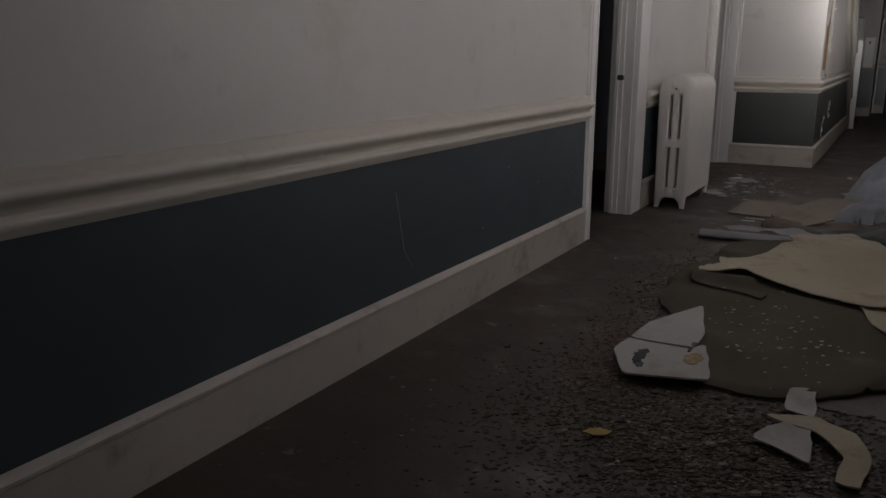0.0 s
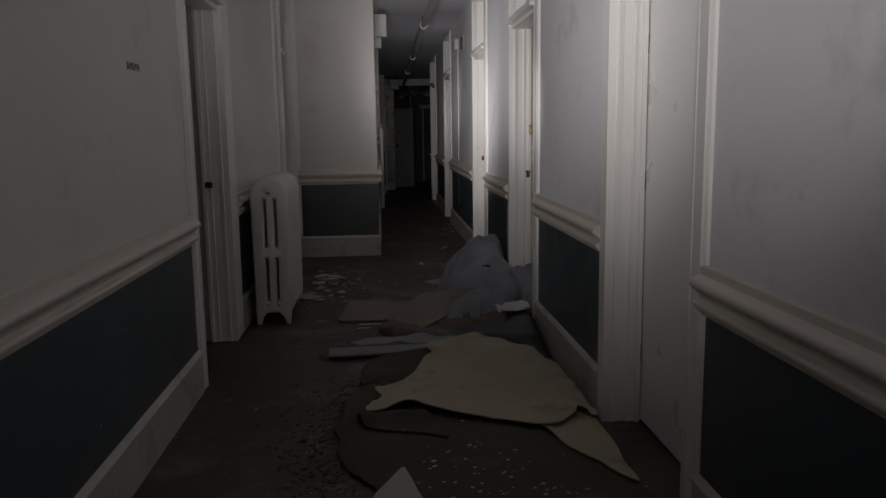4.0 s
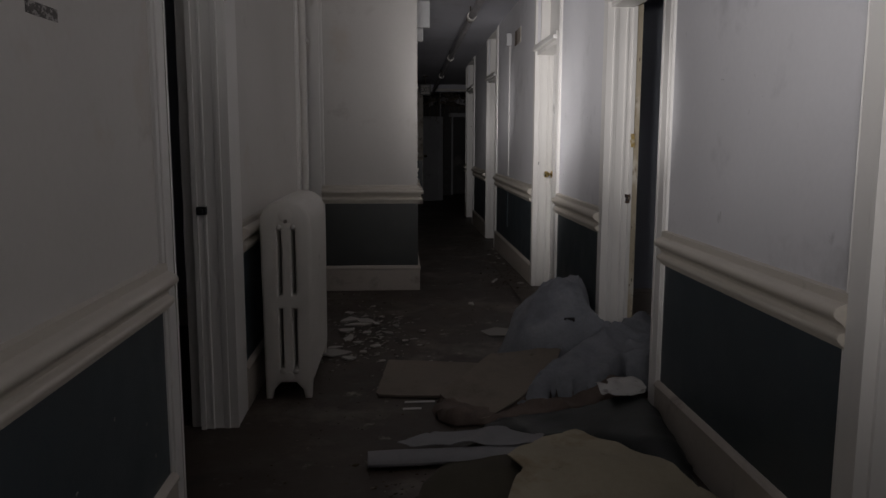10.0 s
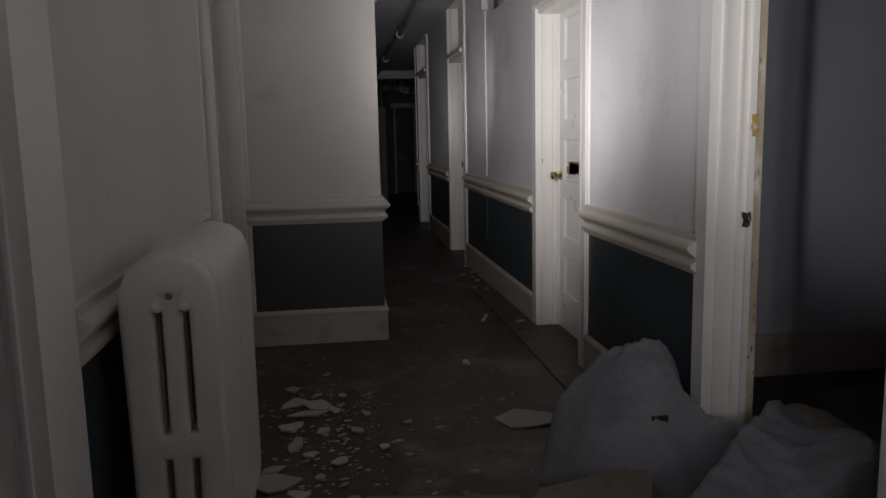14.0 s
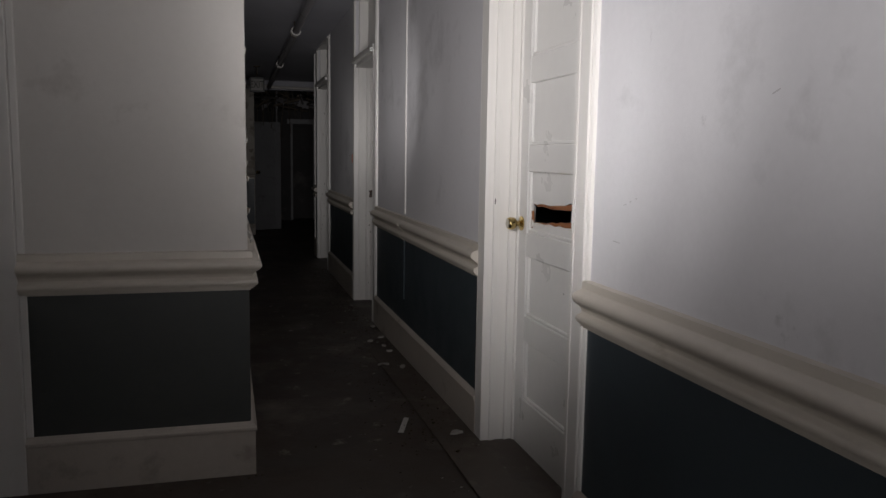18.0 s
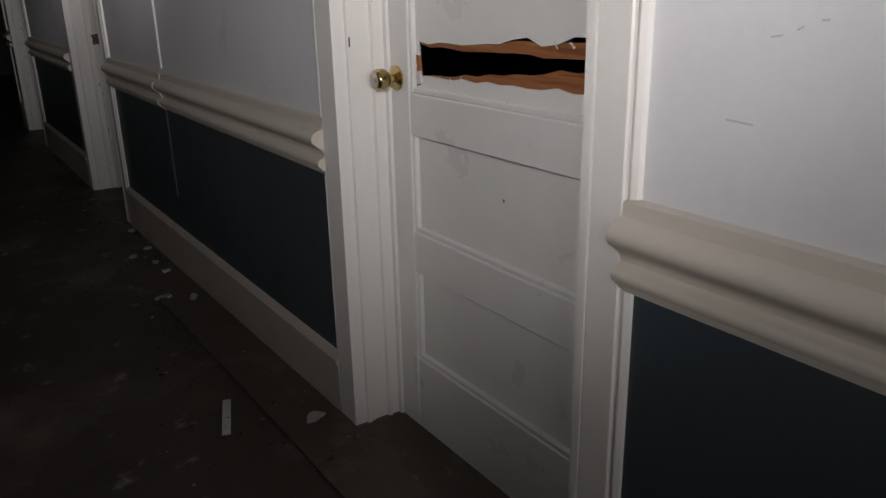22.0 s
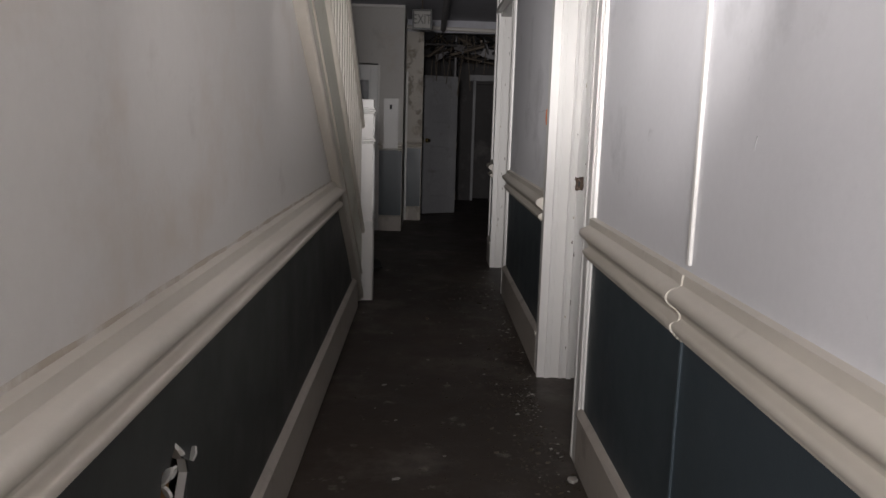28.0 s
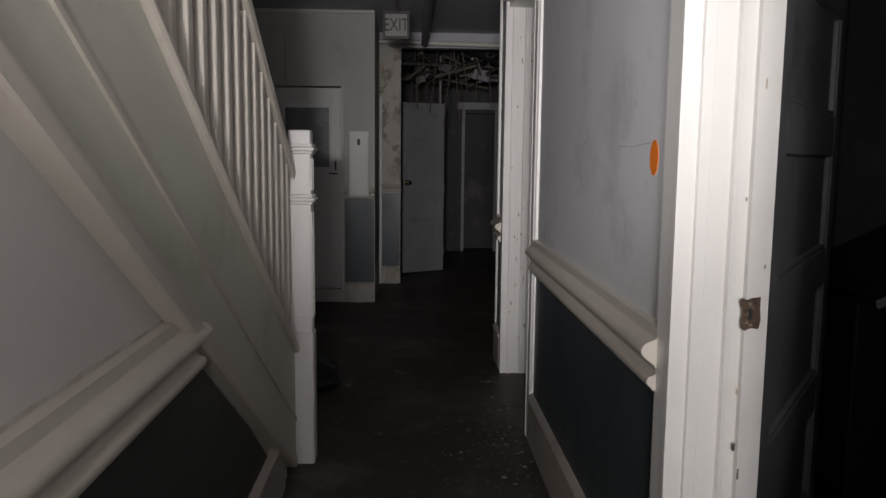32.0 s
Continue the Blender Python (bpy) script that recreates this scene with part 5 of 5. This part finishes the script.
sheet("cloth", "black cloth crumpled at the newel foot", "cloth", [(-1.12, 14.74), (-.84, 14.6), (-.69, 14.74), (-.79, 15.2), (-1.08, 15.3)], lambda x, y: .01 + .10 * abs(bump(x, y, 5, 33)) + hill(x, y, -.90, 14.92, .15, .2, .08), M_BAG, .006, cell=.03, seed=19, torn=.02)

roll = bmesh.new()
lathe(roll, [(.016, 0), (.046, .003), (.049, .12), (.046, .30), (.050, .45), (.047, .62), (.050, .735), (.020, .74)], pose(-1.09, 5.06, .026, 0, 90, 3) @ Matrix.Diagonal((.52, 1.35, 1, 1)), 18)
roll = tagged(part("paper_roll", roll, M_ROLL, smooth=True), "flattened grey paper roll on the floor", "roll")
sheet("paper", "loose grey paper lying over a roll", "paper", [(-.98, 5.12), (-.80, 5.26), (-.50, 5.29), (-.36, 5.17), (-.40, 5.09), (-.62, 5.12)], lambda x, y: .052 + .018 * max(0, math.sin((x - .8 * y) * 22)) + .006 * bump(x, y, 9, 61), M_ROLL, .003, cell=.018, seed=61, torn=.008)


def shard(name, label, category, x, y, z, r, mat, seed, thick=.008, stretch=1.0, group=""):
    q = random.Random(seed)
    n = q.randrange(5, 9)
    pts = [(r * stretch * q.uniform(.35, 1.15) * math.cos(k * math.tau / n), r * q.uniform(.35, 1.15) * math.sin(k * math.tau / n)) for k in range(n)]
    bm = prism(bmesh.new(), pts, "z", 0, thick)
    bmesh.ops.bevel(bm, geom=list(bm.edges), offset=.0015, segments=1, affect="EDGES", clamp_overlap=True)
    return tagged(part(name, bm, mat, m=pose(x, lay(y), z + floor_z(lay(y)), q.uniform(-3, 3), q.uniform(-3, 3), q.uniform(0, 360))), label, category, group)


G = "fallen plaster pieces"
for k, (x, y, r, st) in enumerate(((-1.20, 7.32, .085, 1.6), (-1.24, 7.22, .05, 1.8), (-.27, 6.97, .125, 1.45), (-1.34, 6.58, .09, 1.2), (-1.36, 6.70, .06, 1.0), (-1.02, 7.0, .03, 1.5), (-.92, 6.82, .028, 1.3), (-1.10, 6.72, .035, 1.6), (-.80, 7.05, .022, 1.4),
                                  (-1.33, 7.55, .05, 1.3), (-.40, 7.8, .03, 1.6), (.12, 9.78, .03, 1.5), (.03, 9.86, .035, 1.8), (.12, 10.36, .035, 1.2), (.05, 10.52, .03, 1.4), (.14, 10.62, .03, 1.0), (.12, 10.2, .03, 1.2), (.15, 11.0, .03, 1.2),
                                  (-.30, 6.62, .025, 1.2), (.10, 8.62, .04, 1.2), (-1.30, 7.36, .07, 1.4), (-1.12, 7.24, .045, 1.5), (-1.31, 7.08, .055, 1.3), (-1.16, 7.02, .04, 1.4), (-1.28, 6.90, .05, 1.7), (-1.22, 6.80, .035, 1.2), (-1.08, 7.42, .03, 1.5), (-.98, 7.16, .026, 1.6), (-1.26, 6.48, .045, 1.5), (-1.18, 6.60, .03, 1.3))):
    shard("plaster_piece", "flat white broken plaster piece", "plaster", x, y, .003, r * (.75 if y > 8.5 else 1), M_PLASTER, 100 + k, .010, st, G)
for k, (x, y, l, a) in enumerate(((-.86, 5.785, .15, 2), (-.90, 5.695, .09, 4), (-.10, 8.78, .20, 70))):
    tagged(part("paper_strip", boxes((-l / 2, l / 2, -.012, .012, 0, .002)), M_PAPER, m=pose(x, lay(y), .002 + floor_z(lay(y)), 0, 0, a)), "narrow white paper strip on the floor", "paper")


def scatter(name, label, category, mat, count, spot, size, seed, lift=0.0, flat=.35):
    """Crumbs that nobody would count, in one mesh."""
    q = random.Random(seed)
    verts, faces = [], []
    for _ in range(count):
        x, y = spot(q)
        y = lay(y)
        z = lift + floor_z(y)
        r = q.uniform(*size) * (2.0 if q.random() < .06 else 1)
        a, h, n = q.uniform(0, 6.3), r * q.uniform(.15, flat), 5
        base = len(verts)
        tilt = q.uniform(-.4, .4)
        for lv in (0, 1):
            for k in range(n):
                rr = r * q.uniform(.6, 1.1) * (1 - .25 * lv)
                c, s_ = math.cos(a + k * math.tau / n), math.sin(a + k * math.tau / n)
                verts.append((x + rr * c, y + rr * s_ * .7, z + .001 + lv * h + abs(tilt) * r * (1 + c) * .5))
        faces += [tuple(base + n + k for k in range(n))] + [(base + k, base + (k + 1) % n, base + n + (k + 1) % n, base + n + k) for k in range(n)]
    me = bpy.data.meshes.new(name)
    me.from_pydata(verts, [], faces)
    me.materials.append(mat)
    return tagged(new(name, me), label, category, kind="stuff")


scatter("leaf_litter", "brown dead leaf litter and dirt", "litter", M_LEAF, 9000, lambda q: (min(.16, q.gauss(-.44, .32)), min(2.96, q.gauss(2.52, .28))), (.002, .0115), 201, flat=.25)
scatter("pink_crumbs", "pink crumbled insulation on the floor", "crumbs", M_PINK, 1500, lambda q: (q.gauss(-.93, .075), q.gauss(3.05, .26)), (.002, .009), 202, flat=.3)
scatter("litter", "brown dirt along the carpet edge", "litter", M_LEAF, 1400, lambda q: (q.gauss(-.98, .10), q.gauss(4.0, .42)), (.003, .012), 203, flat=.25)
scatter("plaster_crumbs", "white plaster crumbs on carpet", "crumbs", M_PLASTER, 90, lambda q: (q.gauss(-.38, .16), q.gauss(3.45, .22)), (.004, .013), 204, lift=.045)
scatter("plaster_crumbs", "white plaster crumbs and dust", "crumbs", M_PLASTER, 330, lambda q: (max(-1.45, q.gauss(-1.15, .17)), q.gauss(7.0, .36)), (.002, .017), 205, flat=.25)
scatter("plaster_crumbs", "white crumbs strewn along the passage", "crumbs", M_PLASTER, 260, lambda q: (q.uniform(-1.4, .15) if q.random() < .4 else .17 - abs(q.gauss(0, .10)), q.uniform(.5, 8.3)), (.002, .008), 206)
scatter("plaster_crumbs", "pale crumbs along the narrow passage", "crumbs", M_PLASTER, 150, lambda q: (.17 - abs(q.gauss(0, .08)) if q.random() < .7 else q.uniform(-.75, .1), q.uniform(8.4, 15.5)), (.002, .010), 207)
scatter("plaster_crumbs", "brown dirt and dust by the doorway", "dirt", M_DIRT, 260, lambda q: (.12 - abs(q.gauss(0, .09)), q.gauss(11.75, .22)), (.0015, .007), 208)
scatter("plaster_crumbs", "few white plaster crumbs at a doorway", "crumbs", M_PLASTER, 60, lambda q: (.14 - abs(q.gauss(0, .07)), q.gauss(11.8, .14)), (.0015, .006), 212)
scatter("rubble", "grey rubble in the wrecked room", "rubble", M_LEAF, 420, lambda q: (q.uniform(-.6, .9), q.uniform(18.3, 21.1)), (.01, .05), 209)
scatter("dirt", "fine brown dirt strewn over the floor", "dirt", M_DIRT, 1300, lambda q: (q.uniform(-1.6, .18), q.uniform(1.6, 8.4)), (.0015, .006), 210, flat=.6)
scatter("dirt", "fine dirt and flakes along the narrow passage", "dirt", M_DIRT, 1800, lambda q: (.17 - abs(q.gauss(0, .22)), q.uniform(8.4, 14.5)), (.0015, .007), 211, flat=.6)
tagged(part("fallen_leaf", prism(bmesh.new(), [(-.05, 0), (-.02, .02), (.02, .022), (.05, .004), (.02, -.018), (-.02, -.02)], "z", 0, .003), material("yellow_leaf", (0.30, 0.22, 0.05), .7, (), .2, 60), m=pose(-.74, 2.13, .022, 4, 6, 40)), "yellow fallen leaf on the litter", "leaf")
# raised edge of the old floor covering beside the wall
LANE = [7.05 + .2 * k for k in range(18)]
tagged(part("floor_strip", strip(strip(bmesh.new(), .0, .030, floor_z, lambda y: floor_z(y) + .010, LANE), .030, .184, floor_z, lambda y: floor_z(y) + .003, LANE), material("lino_strip", (0.075, 0.058, 0.045), .6, (((0.14, 0.12, 0.10), 5.0, .55, .75),), .3, 40, vary=.25), bevel=.002), "edge strip of worn brown floor covering", "floor strip")

# ---- wrecked room ----
rnd = random.Random(77)
# back wall, casing and leaf painted dark in place of gloom
w = tagged(part("wall_wreck_back", boxes((-.9, .42, 21.2, 21.32, 0, 2.72), (.90, 1.4, 21.2, 21.32, 0, 2.72), (.42, .90, 21.2, 21.32, 1.98, 2.72)), M_GLOOM), "back wall of a wrecked room, painted dark for gloom", "wall", kind="structure")
part("door_casing", boxes((.39, .44, 21.16, 21.2, 0, 2.03), (.88, .93, 21.16, 21.2, 0, 2.03), (.32, .98, 21.15, 21.2, 2.03, 2.13)), M_SHADEGREY, w, bevel=.004)
part("door_leaf", boxes((.44, .90, 21.34, 21.38, .02, 1.98)), M_GLOOM, w, bevel=.004)
M_DEBRIS = material("dirty_lath_wood", (0.16, 0.13, 0.10), .8, (((0.07, 0.055, 0.04), 8.0, .5, .7),), .3, 60)
wreck = thing("hanging_debris", "torn ceiling laths and cables hanging down", "debris")
for k in range(64):
    x, y = rnd.uniform(-.4, .8), rnd.uniform(18.9, 20.9)
    l, a = rnd.uniform(.25, .9), rnd.uniform(0, 180)
    z = rnd.uniform(2.28, 2.60)
    dx, dy, dz = l * math.cos(radians(a)) / 2, l * math.sin(radians(a)) / 2, rnd.uniform(-.12, .12)
    part("lath" if k % 2 else "cable", tube(bmesh.new(), (x - dx, y - dy, min(2.64, z + dz)), (x + dx, y + dy, min(2.64, z - dz)), rnd.uniform(.006, .02), 8), (M_GLOOM, M_STEEL, M_BLACK, M_DEBRIS)[k % 4], wreck)
for k in range(22):
    x, y = rnd.uniform(-.35, .7), rnd.uniform(18.9, 20.6)
    part("hanging_wire", tube(bmesh.new(), (x, y, 2.72), (x + rnd.uniform(-.12, .12), y + rnd.uniform(-.1, .1), rnd.uniform(1.7, 2.4)), .006, 6), M_DEBRIS, wreck)
for k in range(11):
    x, y = rnd.uniform(-.3, .7), rnd.uniform(19.0, 20.4)
    part("torn_duct", prism(bmesh.new(), jag([(-.12, -.05), (.12, -.04), (.10, .06), (-.11, .05)], .05, .03, 300 + k), "y", 0, .012), M_PIPE, wreck, m=pose(x, y, rnd.uniform(2.3, 2.5), rnd.uniform(-50, 50), rnd.uniform(-50, 50), rnd.uniform(0, 180)))
part("drain_pipe", tube(bmesh.new(), (.02, 20.0, 0), (.02, 20.0, 2.72), .02), M_PIPE, wreck, smooth=True)
for o in (w, wreck, bpy.data.objects["rubble"], nook):
    lower_into_hall(o)
crate = thing("open_crate", "dark crate with a tipped lid in a side room", "crate")
part("body", boxes((1.04, 1.40, 13.0, 13.28, 0, .80)), M_BAG, crate, bevel=.006)
part("lid", boxes((-.20, .20, -.16, .16, 0, .02)), M_BAG, crate, bevel=.003, m=pose(1.20, 13.12, .91, 14, -22, 10))
part("lid_edge", boxes((-.20, .20, -.172, -.161, -.002, .022)), M_PAPER, crate, m=pose(1.20, 13.12, .91, 14, -22, 10))
part("prop", boxes((1.10, 1.13, 13.16, 13.19, .80, .86)), M_BAG, crate)
